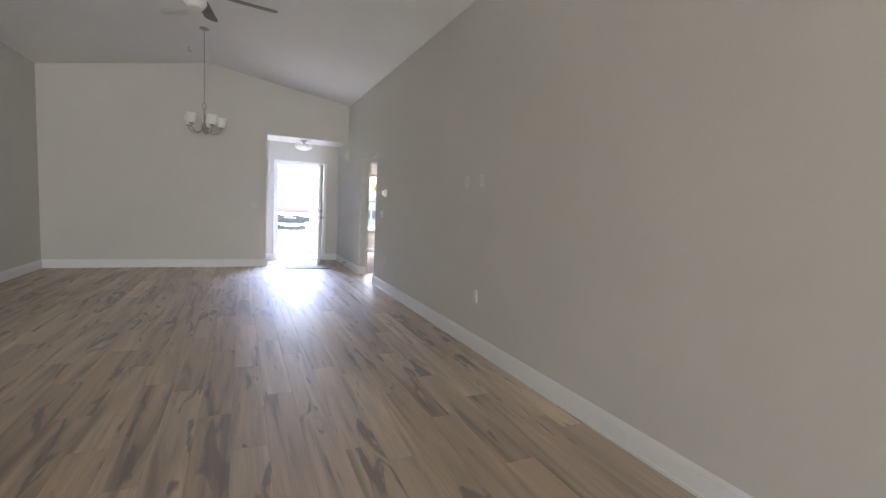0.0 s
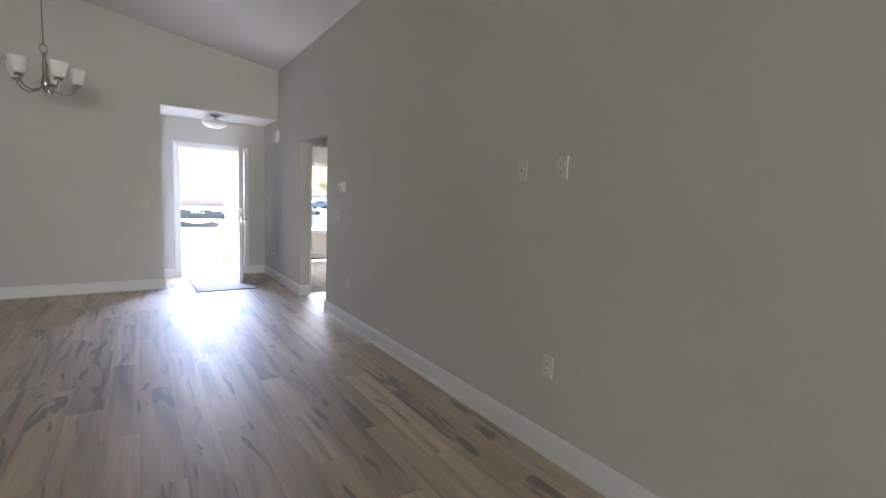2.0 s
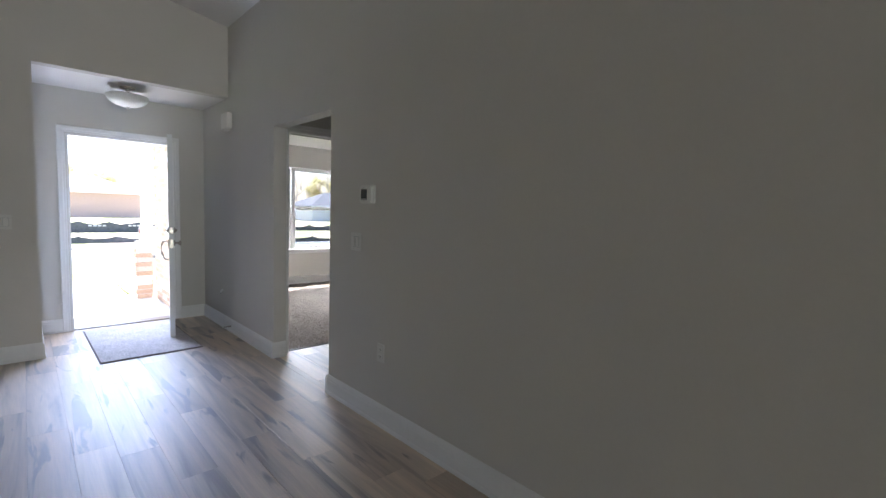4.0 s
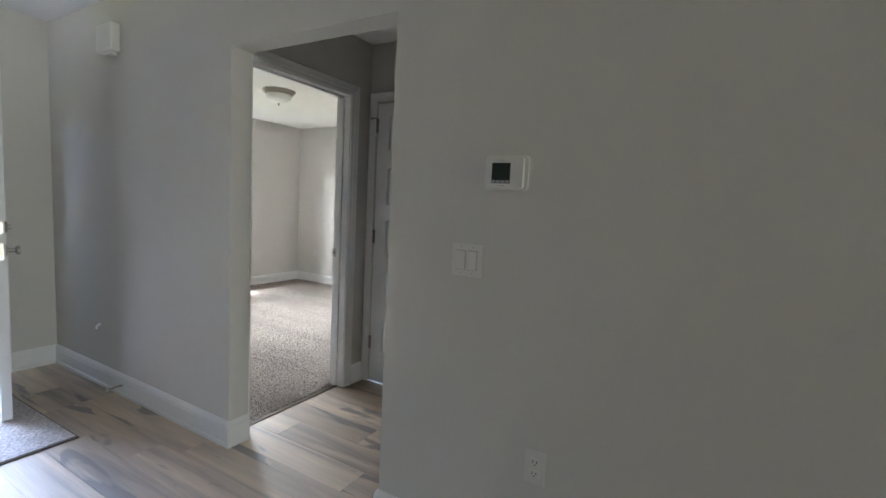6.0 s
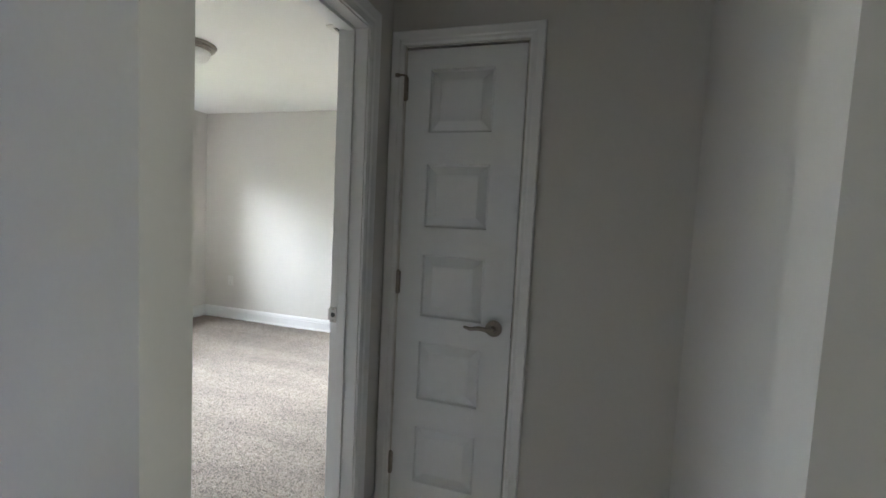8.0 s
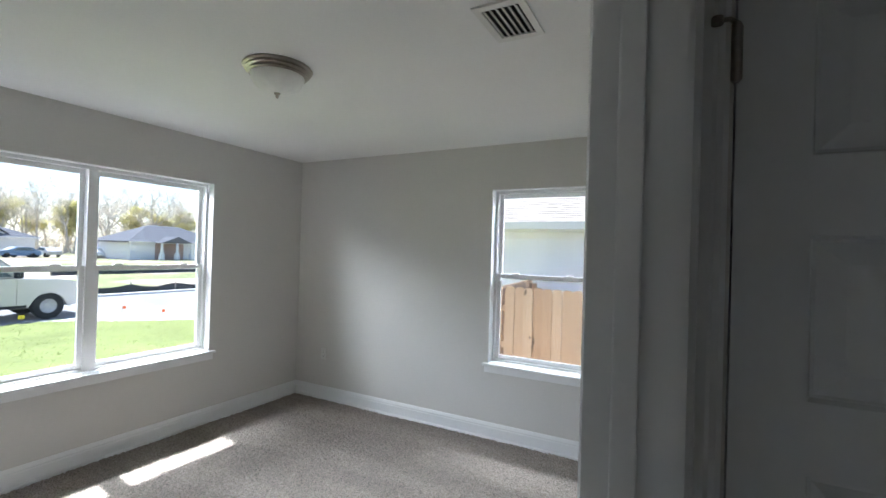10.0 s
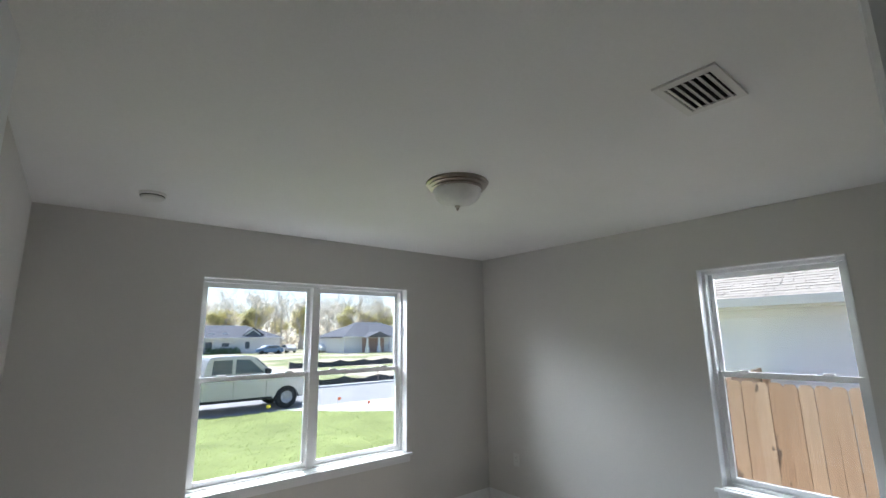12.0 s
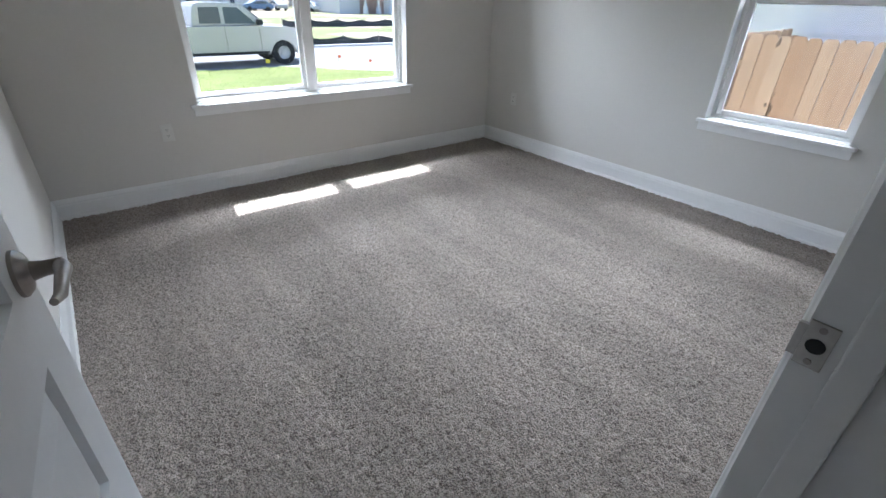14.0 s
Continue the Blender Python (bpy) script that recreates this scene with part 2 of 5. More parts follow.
SATIN = material("satin_nickel", (0.40, 0.36, 0.31), rough=0.28, metal=1.0, grain=0.1, scale=60)
FROST = frosted_material()
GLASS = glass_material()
PLANK = plank_material()
SUBFLOOR = material("plank_joint", (0.10, 0.075, 0.055), rough=0.8, grain=0.2)
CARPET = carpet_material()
MAT = material("door_mat", (0.60, 0.56, 0.55), rough=0.95, grain=0.4, scale=70, bump=1.0, bump_scale=120, stain=0.12, stain_scale=9, spec=0.1)
MATEDGE = material("mat_binding", (0.16, 0.13, 0.11), rough=0.9, grain=0.2)
BLADE = material("fan_blade", (0.16, 0.13, 0.12), rough=0.45, grain=0.2, scale=40)
BRICK = brick_material()
MORTAR = material("mortar", (0.52, 0.47, 0.41), rough=0.95, grain=0.15, scale=120, bump=0.4)
CONCRETE = material("concrete", (0.62, 0.60, 0.57), rough=0.9, grain=0.08, scale=60, stain=0.1, stain_scale=1.3, bump=0.2)
ASPHALT = material("road_surface", (0.32, 0.305, 0.285), rough=0.9, grain=0.12, scale=50, stain=0.12, stain_scale=0.5)
GRASS = material("lawn", (0.265, 0.295, 0.105), rough=0.95, grain=0.35, scale=35, stain=0.25, stain_scale=0.8, bump=1.0, bump_scale=60, spec=0.1)
FIELD = earth_material()
BLADEGRASS = leafy("grass_blade", (0.42, 0.48, 0.18), rough=0.9, grain=0.3, scale=6, spec=0.1)
PICKET = picket_material()
SIDING = material("lap_siding", (0.80, 0.79, 0.79), rough=0.6, grain=0.03, stain=0.03)
SHINGLE = material("tan_shingle", (0.42, 0.36, 0.29), rough=0.95, grain=0.3, scale=14, stain=0.12)
GREYROOF = material("grey_shingle", (0.13, 0.13, 0.14), rough=0.95, grain=0.2, scale=6)
FARBRICK = material("far_brick", (0.42, 0.30, 0.25), rough=0.95, grain=0.2, scale=8)
FARWHITE = material("far_siding", (0.72, 0.71, 0.68), rough=0.8, grain=0.05, scale=3)
FARGLASS = material("far_window", (0.08, 0.1, 0.12), rough=0.1, grain=0.1)
SILVER = material("silver_paint", (0.55, 0.53, 0.51), rough=0.35, metal=0.3, grain=0.03)
CARWHITE = material("white_paint", (0.75, 0.75, 0.75), rough=0.3, grain=0.03)
CARBLUE = material("blue_paint", (0.12, 0.2, 0.32), rough=0.3, grain=0.03)
RUBBER = material("tyre_rubber", (0.025, 0.025, 0.025), rough=0.85, grain=0.2)
CARGLASS = material("car_glass", (0.11, 0.135, 0.15), rough=0.05, grain=0.05)
LAMPRED = material("tail_lamp", (0.4, 0.02, 0.02), rough=0.2, grain=0.05)
SILT = material("silt_fabric", (0.06, 0.063, 0.07), rough=0.8, grain=0.3, scale=5)
SIGNGREY = material("faded_print", (0.45, 0.45, 0.45), rough=0.9, grain=0.1)
ORANGE = material("orange_flag", (0.75, 0.14, 0.03), rough=0.7, grain=0.05)
YELLOW = material("yellow_flag", (0.75, 0.6, 0.03), rough=0.7, grain=0.05)
BARK = material("bark", (0.5, 0.45, 0.40), rough=1.0, grain=0.3, scale=8)
LEAF = leafy("spring_leaf", (0.68, 0.64, 0.34), rough=0.8, grain=0.4, scale=0.8, stain=0.3, stain_scale=0.2)
LEAFPALE = leafy("budding_twig", (0.76, 0.7, 0.58), rough=0.9, grain=0.35, scale=0.8, stain=0.25, stain_scale=0.2)
SHRUB = material("shrub_leaf", (0.06, 0.12, 0.035), rough=0.8, grain=0.4, scale=3)


# ---- mesh helpers ----
def box(bm, x0, x1, y0, y1, z0, z1, bevel=0.0):
    made = bmesh.ops.create_cube(bm, size=1.0, matrix=Matrix.Translation(((x0 + x1) / 2, (y0 + y1) / 2, (z0 + z1) / 2)) @ Matrix.Diagonal((x1 - x0, y1 - y0, z1 - z0, 1)))
    if bevel:
        edges = list({ed for v in made["verts"] for ed in v.link_edges})
        bmesh.ops.bevel(bm, geom=edges, offset=bevel, segments=2, profile=0.6, affect="EDGES")
    return bm


def boxes(*args):
    bm = bmesh.new()
    for a in args:
        box(bm, *a)
    return bm


def lathe(bm, profile, centre=(0, 0, 0), steps=32, m=None):
    """Turns (radius, height) pairs round z."""
    rings = []
    for r, z in profile:
        rings.append([bm.verts.new((r * math.cos(2 * math.pi * i / steps), r * math.sin(2 * math.pi * i / steps), z)) for i in range(steps)] if r > 1e-6 else [bm.verts.new((0, 0, z))])
    for a, b in zip(rings, rings[1:]):
        for i in range(steps):
            j = (i + 1) % steps
            quad = [a[i % len(a)], a[j % len(a)], b[j % len(b)], b[i % len(b)]]
            quad = [v for k, v in enumerate(quad) if v not in quad[:k]]
            if len(quad) > 2:
                bm.faces.new(quad)
    verts = [v for r in rings for v in r]
    bmesh.ops.transform(bm, matrix=Matrix.Translation(centre) @ (m or Matrix()), verts=verts)
    return bm


def tube(bm, points, radius, steps=8):
    pts = [Vector(p) for p in points]
    rings = []
    for i, p in enumerate(pts):
        way = (pts[min(i + 1, len(pts) - 1)] - pts[max(i - 1, 0)]).normalized()
        q = way.to_track_quat("Z", "Y")
        r = radius[i] if isinstance(radius, (list, tuple)) else radius
        rings.append([bm.verts.new(p + q @ Vector((r * math.cos(2 * math.pi * k / steps), r * math.sin(2 * math.pi * k / steps), 0))) for k in range(steps)])
    for a, b in zip(rings, rings[1:]):
        for k in range(steps):
            bm.faces.new((a[k], a[(k + 1) % steps], b[(k + 1) % steps], b[k]))
    bm.faces.new(rings[0][::-1]), bm.faces.new(rings[-1])
    return bm


def prism(bm, outline, way, m=None):
    """A flat outline of 3D points pushed along way."""
    a = [bm.verts.new(Vector(p)) for p in outline]
    b = [bm.verts.new(Vector(p) + Vector(way)) for p in outline]
    bm.faces.new(a[::-1]), bm.faces.new(b)
    for i in range(len(a)):
        j = (i + 1) % len(a)
        bm.faces.new((a[i], a[j], b[j], b[i]))
    if m:
        bmesh.ops.transform(bm, matrix=m, verts=a + b)
    return bm


def mesh_of(name, bm, mat, smooth=False):
    bmesh.ops.recalc_face_normals(bm, faces=bm.faces)
    me = bpy.data.meshes.new(name)
    bm.to_mesh(me), bm.free()
    me.materials.append(mat)
    if smooth:
        me.shade_smooth()
        me.set_sharp_from_angle(angle=radians(35))
    return me


def part(name, bm, mat, parent=None, label="", smooth=False):
    ob = new(name, mesh_of(name, bm, mat, smooth))
    ob.parent = parent
    return tagged(ob, label)


def structure(name, bm, mat, label, category, smooth=False):
    return tagged(part(name, bm, mat, smooth=smooth), label, category, kind="structure")


def thing(name, label, category, m=None, group="", kind=""):
    ob = new(name)
    ob.matrix_world = m or Matrix()
    return tagged(ob, label, category, group, kind)


# ---- the large structure ----
T = 0.115
EAVE, RIDGE, RX, WX = 3.2, 3.62, -2.45, -4.9
FY, DY, BACK = 2.17, 3.08, -17.0      # front wall of the great room, front door wall, rear wall
BX0, BX1, BY0, BY1, BH = 0.055, 3.737, 1.17, 4.63, 2.44
VX, VY0, VY1 = 1.14, -0.1, 1.057
FH = 2.49
OPW, OPH = 1.0, 2.06

structure("wall_east", boxes((0, T, BACK, 0, 0, 3.5), (0, T, OPW, BY0, 0, 3.5), (0, BX0, BY0, DY, 0, 3.5), (0, T, 0, OPW, OPH, 3.5)), WALL, "warm grey painted wall with a cased-free opening to a small hall", "wall")
gable = bmesh.new()
prism(gable, [(WX, FY, 0), (-1.525, FY, 0), (-1.525, FY, FH), (-0.001, FY, FH), (-0.001, FY, EAVE + 0.1), (RX, FY, RIDGE + 0.1), (WX, FY, EAVE + 0.1)], (0, T, 0))
structure("wall_front", gable, WALL, "warm grey gable wall with an opening into the entry", "wall")
structure("wall_west", boxes((WX - T, WX, BACK, FY + T, 0, 3.5)), WALL, "plain warm grey painted side wall", "wall")
rear_bm = bmesh.new()
prism(rear_bm, [(WX, BACK, 0), (-4.25, BACK, 0), (-4.25, BACK, 2.1), (-0.95, BACK, 2.1), (-0.95, BACK, 0), (-0.001, BACK, 0), (-0.001, BACK, EAVE + 0.1), (RX, BACK, RIDGE + 0.1), (WX, BACK, EAVE + 0.1)], (0, -T, 0))
structure("wall_rear", rear_bm, WALL, "warm grey rear wall with a wide glazed opening", "wall")
vault = bmesh.new()
for xa in (WX - T, T):
    prism(vault, [(RX, BACK - T, RIDGE), (xa, BACK - T, EAVE - (0.02 if xa > 0 else 0.0197)), (xa, BACK - T, EAVE + 0.2), (RX, BACK - T, RIDGE + 0.2)], (0, FY - BACK + 2 * T, 0))
structure("ceiling_vaulted", vault, CEIL, "white vaulted ceiling rising to a central ridge", "ceiling")
structure("floor_base", boxes((WX, 0, BACK, FY, -0.2, -0.006), (-1.525, 0, FY, DY + 0.14, -0.2, -0.006), (0, VX, VY0, 1.115, -0.2, -0.006)), SUBFLOOR, "dark joints under the wood-look floor planks", "floor")

# entry
structure("wall_entry_side", boxes((-1.525 - T, -1.525, FY + T, DY, 0, 2.7)), WALL, "grey painted side wall of the entry", "wall")
FDX0, FDX1, FDH = -1.275, -0.335, 2.045
structure("wall_entry_door", boxes((-1.64, FDX0, DY, DY + 0.14, -0.15, 2.7), (FDX1, BX0, DY, DY + 0.14, -0.15, 2.7), (FDX0, FDX1, DY, DY + 0.14, FDH, 2.7)), WALL, "grey wall round the open front door", "wall")
structure("ceiling_entry", boxes((-1.525, 0, FY + T, DY, FH, FH + 0.12)), CEIL, "low white entry ceiling", "ceiling")

# small hall
CD0, CD1, CDH = 0.500, 0.988, 2.04
structure("wall_hall_end", boxes((T, VX + T, VY0 - T, VY0, 0, 2.6)), WALL, "cool grey end wall of the small hall", "wall")
structure("wall_hall_closet", boxes((VX, VX + T, VY0, CD0, 0, 2.6), (VX, VX + T, CD1, VY1, 0, 2.6), (VX, VX + T, CD0, CD1, CDH, 2.6)), WALL, "grey hall wall round a narrow closet door", "wall")
structure("closet_back", boxes((VX + 0.6, VX + 0.7, VY0, VY1, 0, 2.6)), WALL, "plain closet wall behind the closed door", "wall")
structure("ceiling_hall", boxes((T, VX, VY0, VY1, BH, BH + 0.12)), CEIL, "white flat ceiling of the small hall", "ceiling")

# bedroom
BD0, BD1, BDH = 0.165, 0.926, 2.04
structure("wall_bedroom_door", boxes((T, BD0 - 0.02, VY1, BY0, 0, 2.6), (BD1 + 0.02, BX1 + 0.1, VY1, BY0, 0, 2.6), (BD0 - 0.02, BD1 + 0.02, VY1, BY0, BDH + 0.02, 2.6)), WALL, "grey wall round the bedroom doorway", "wall")
W1 = (1.0, 2.735, 0.63, 2.07)
W2 = (1.645, 2.462, 0.63, 2.07)
structure("wall_bedroom_front", boxes((-0.1, W1[0], BY1, BY1 + 0.22, -0.4, 2.6), (W1[1], BX1 + 0.22, BY1, BY1 + 0.22, -0.4, 2.6), (W1[0], W1[1], BY1, BY1 + 0.22, -0.4, W1[2]), (W1[0], W1[1], BY1, BY1 + 0.22, W1[3], 2.6)), WALL, "grey bedroom wall with a double window", "wall")
structure("wall_bedroom_side", boxes((BX1, BX1 + 0.22, BY0, W2[0], -0.4, 2.6), (BX1, BX1 + 0.22, W2[1], BY1, -0.4, 2.6), (BX1, BX1 + 0.22, W2[0], W2[1], -0.4, W2[2]), (BX1, BX1 + 0.22, W2[0], W2[1], W2[3], 2.6)), WALL, "grey bedroom wall with a single window", "wall")
structure("wall_porch_side", boxes((-0.1, BX0, DY + 0.14, BY1, -0.15, 2.6)), WALL, "grey bedroom wall beside the porch", "wall")
structure("ceiling_bedroom", boxes((0.03, BX1 + 0.3, VY1, BY1 + 0.2, BH, BH + 0.15)), CEIL, "flat white bedroom ceiling", "ceiling")
structure("eave", boxes((-0.15, BX1 + 0.65, BY1 + 0.22, 5.34, 2.46, 2.62), (BX1 + 0.22, BX1 + 0.65, 0.5, BY1 + 0.22, 2.46, 2.62)), FARWHITE, "white boxed eave above the windows", "eave")

# carpet: a deep uneven pile
nx, ny = 430, 410
gx, gy = np.meshgrid(np.linspace(BX0, BX1, nx), np.linspace(1.118, BY1, ny))
inside = (gy < BY0) & ((gx < BD0) | (gx > BD1))
gz = np.random.uniform(0.001, 0.018, gx.shape) + 0.002 * np.sin(gx * 7 + gy * 3)
gz[inside] = -0.02
gz[0, :] = -0.01
verts = np.stack([gx + np.random.uniform(-.003, .003, gx.shape), gy + np.random.uniform(-.003, .003, gx.shape), gz], -1).reshape(-1, 3)
ids = np.arange(nx * ny).reshape(ny, nx)
faces = np.stack([ids[:-1, :-1], ids[:-1, 1:], ids[1:, 1:], ids[1:, :-1]], -1).reshape(-1, 4)
me = bpy.data.meshes.new("carpet")
me.from_pydata(verts.tolist(), [], faces.tolist())
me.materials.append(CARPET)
me.shade_smooth()
tagged(new("floor_carpet", me), "beige grey cut-pile carpet with vacuum sweeps", "carpet", kind="structure")
structure("floor_slab", boxes((BX0, BX1, 1.115, BY1, -0.2, -0.03)), CONCRETE, "floor slab under the carpet", "floor")
structure("threshold_strip", boxes((BD0, BD1, 1.098, 1.122, -0.004, 0.007, 0.003)), BRONZE, "thin strip between planks and carpet", "trim")


BASEPROF = [(0, 0), (0.019, 0), (0.019, 0.018), (0.014, 0.026), (0.014, 0.098), (0.011, 0.108), (0.0125, 0.114), (0.007, 0.130), (0.003, 0.140), (0, 0.140)]


def baseboard(name, a, b, side, label="white moulded baseboard along a grey wall", profile=BASEPROF, z=0.0):
    """A run from a to b on the floor; side is the way that it stands out from the wall."""
    bm = bmesh.new()
    a, b, side = Vector((*a, z)), Vector((*b, z)), Vector((*side, 0))
    prism(bm, [a + side * (d + 0.0005) + Vector((0, 0, h)) for d, h in profile], b - a)
    return structure(name, bm, TRIM, label, "baseboard")


baseboard("baseboard_east", (0, BACK), (0, -0.0), (-1, 0))
baseboard("baseboard_opening_near", (-0.019, 0), (T + 0.0, 0), (0, 1))
baseboard("baseboard_opening_far", (-0.019, OPW), (T, OPW), (0, -1))
baseboard("baseboard_entry_east", (0, OPW), (0, DY), (-1, 0))
baseboard("baseboard_front", (WX, FY), (-1.525, FY), (0, -1))
baseboard("baseboard_entry_west", (-1.525, FY - 0.019), (-1.525, DY), (1, 0))
baseboard("baseboard_west", (WX, BACK), (WX, FY), (1, 0))
baseboard("baseboard_entry_front", (FDX1 + 0.07, DY), (0, DY), (0, -1))
baseboard("baseboard_entry_front_short", (-1.525, DY), (FDX0 - 0.07, DY), (0, -1))
baseboard("baseboard_hall_closet", (VX, VY0), (VX, CD0 - 0.065), (-1, 0))
baseboard("baseboard_hall_end", (T, VY0), (VX, VY0), (0, 1))
baseboard("baseboard_hall_corner", (BD1 + 0.085, VY1), (VX, VY1), (0, -1))
baseboard("baseboard_bedroom_front", (BX0, BY1), (BX1, BY1), (0, -1), z=0.004)
baseboard("baseboard_bedroom_side", (BX1, BY0), (BX1, BY1), (-1, 0), z=0.004)
baseboard("baseboard_bedroom_west", (BX0, BY0), (BX0, BY1), (1, 0), z=0.004)
baseboard("baseboard_bedroom_rear", (BD1 + 0.085, BY0), (BX1, BY0), (0, 1), z=0.004)

CASEPROF = [(0, 0), (0, 0.009), (0.010, 0.012), (0.022, 0.012), (0.030, 0.016), (0.052, 0.018), (0.062, 0.020), (0.068, 0.016), (0.068, 0)]


def casing(name, origin, along, out, width, height, label, w=0.068):
    """Three mitred moulded pieces round an opening. origin: its lower inner corner; along: the way across it; out: away from the wall."""
    o, a, n, up = Vector(origin), Vector(along), Vector(out), Vector((0, 0, 1))
    holder = thing(name, label, "trim", kind="structure")
    k = w / 0.068

    def piece(section_at_start, section_at_end):
        bm = bmesh.new()
        s = [bm.verts.new(p) for p in section_at_start]
        t = [bm.verts.new(p) for p in section_at_end]
        bm.faces.new(s), bm.faces.new(t[::-1])
        for i in range(len(s)):
            j = (i + 1) % len(s)
            bm.faces.new((s[i], t[i], t[j], s[j]))
        part("casing_piece", bm, TRIM, holder)

    r = 0.006
    left0 = [o - a * (d * k + r) + n * h for d, h in CASEPROF]
    left1 = [o - a * (d * k + r) + n * h + up * (height + r + d * k) for d, h in CASEPROF]
    right0 = [o + a * (width + r + d * k) + n * h for d, h in CASEPROF]
    right1 = [o + a * (width + r + d * k) + n * h + up * (height + r + d * k) for d, h in CASEPROF]
    piece(left0, left1), piece(right0, right1), piece(left1, right1)
    return holder


casing("casing_closet", (VX, CD1, 0), (0, -1, 0), (-1, 0, 0), CD1 - CD0, CDH, "white moulded casing round the closet door", w=0.056)
casing("casing_bedroom_hall", (BD0, VY1, 0), (1, 0, 0), (0, -1, 0), BD1 - BD0, BDH, "white moulded casing round the bedroom doorway", w=0.07)
casing("casing_bedroom_inside", (BD0 + 0.0, BY0, 0), (1, 0, 0), (0, 1, 0), BD1 - BD0, BDH, "white casing inside the bedroom doorway", w=0.045)
casing("casing_front_door", (FDX0, DY, 0), (1, 0, 0), (0, -1, 0), FDX1 - FDX0, FDH, "white casing round the front door")

# jambs with stops
jamb = thing("jamb_bedroom", "white door jamb with stop and strike plate", "door frame", kind="structure")
for x0, x1 in ((BD0 - 0.02, BD0), (BD1, BD1 + 0.02)):
    part("jamb_side", boxes((x0, x1, VY1 - 0.001, BY0 + 0.006, 0, BDH)), TRIM, jamb)
part("jamb_head", boxes((BD0 - 0.02, BD1 + 0.02, VY1 - 0.001, BY0 + 0.006, BDH, BDH + 0.02)), TRIM, jamb)
for x0, x1 in ((BD0 + 0.0005, BD0 + 0.012), (BD1 - 0.012, BD1 - 0.0005)):
    part("door_stop_moulding", boxes((x0, x1, 1.105, 1.139, 0, BDH - 0.012, 0.003)), TRIM, jamb)
part("door_stop_moulding", boxes((BD0 + 0.012, BD1 - 0.012, 1.105, 1.139, BDH - 0.012, BDH - 0.0005)), TRIM, jamb)
strike = part("strike_plate", boxes((BD1 - 0.003, BD1 - 0.0002, 1.149, 1.177, 0.937, 0.997, 0.001), (BD1 - 0.003, BD1 + 0.004, 1.1768, 1.186, 0.945, 0.989, 0.001)), NICKEL, jamb, "brushed nickel strike plate")
hole = bmesh.new()
lathe(hole, [(0, 0), (0.0095, 0), (0.0095, 0.0012), (0, 0.0012)], (BD1 - 0.0045, 1.163, 0.967), 20, pose(0, 0, 0, 0, 90, 0))
part("latch_hole", hole, DARK, strike)
for z in (0.945, 0.989):
    screw = bmesh.new()
    lathe(screw, [(0, 0), (0.004, 0), (0.004, 0.001), (0, 0.001)], (BD1 - 0.0042, 1.163, z), 10, pose(0, 0, 0, 0, 90, 0))
    part("screw", screw, BRONZE, strike)


# ---- doors ----
def panel_door(holder, width, height, thick, rows, cols, mat, m0=None, name="leaf"):
    """A moulded door leaf in x 0..width, y 0..thick with raised panels on both faces. rows: (z0, z1); cols: (x0, x1)."""
    bm = bmesh.new()
    xs = sorted({0, width, *[v for c in cols for v in c]})
    zs = sorted({0, height, *[v for r in rows for v in r]})
    for yf, sgn in ((0.0, 1), (thick, -1)):
        for i in range(len(xs) - 1):
            for j in range(len(zs) - 1):
                x0, x1, z0, z1 = xs[i], xs[i + 1], zs[j], zs[j + 1]
                if (x0, x1) in cols and (z0, z1) in rows:
                    loops = []
                    for inset, depth in ((0, 0), (0.005, 0.013), (0.010, 0.014), (0.044, 0.0005), (0.048, 0.0)):
                        y = yf + sgn * depth
                        loops.append([bm.verts.new(p) for p in ((x0 + inset, y, z0 + inset), (x1 - inset, y, z0 + inset), (x1 - inset, y, z1 - inset), (x0 + inset, y, z1 - inset))])
                    for a, b in zip(loops, loops[1:]):
                        for k in range(4):
                            bm.faces.new((a[k], a[(k + 1) % 4], b[(k + 1) % 4], b[k]))
                    bm.faces.new(loops[-1])
                else:
                    bm.faces.new([bm.verts.new(p) for p in ((x0, yf, z0), (x1, yf, z0), (x1, yf, z1), (x0, yf, z1))])
    for pts in (((0, 0, 0), (0, thick, 0), (0, thick, height), (0, 0, height)), ((width, 0, 0), (width, thick, 0), (width, thick, height), (width, 0, height)),
                ((0, 0, height), (width, 0, height), (width, thick, height), (0, thick, height)), ((0, 0, 0), (width, 0, 0), (width, thick, 0), (0, thick, 0))):
        bm.faces.new([bm.verts.new(p) for p in pts])
    bmesh.ops.remove_doubles(bm, verts=bm.verts, dist=1e-5)
    return part(name, bm, mat, holder)


def lever(holder, x, z, y, out, way):
    """Lever handle on a face at y that looks along out (+1/-1); the lever points along way (+1/-1)."""
    h = bmesh.new()
    lathe(h, [(0, 0), (0.033, 0), (0.033, 0.005), (0.026, 0.012), (0.014, 0.016), (0.011, 0.03), (0.011, 0.05), (0, 0.05)], (x, y, z), 24, pose(0, 0, 0, -90 * out, 0, 0))
    tube(h, [(x, y + out * 0.046, z), (x + way * 0.02, y + out * 0.052, z + 0.003), (x + way * 0.05, y + out * 0.052, z + 0.006), (x + way * 0.085, y + out * 0.05, z - 0.001), (x + way * 0.11, y + out * 0.046, z + 0.004)], [0.010, 0.010, 0.0085, 0.0075, 0.005], 12)
    return part("lever_handle", h, BRONZE, holder, "brushed nickel lever handle", True)


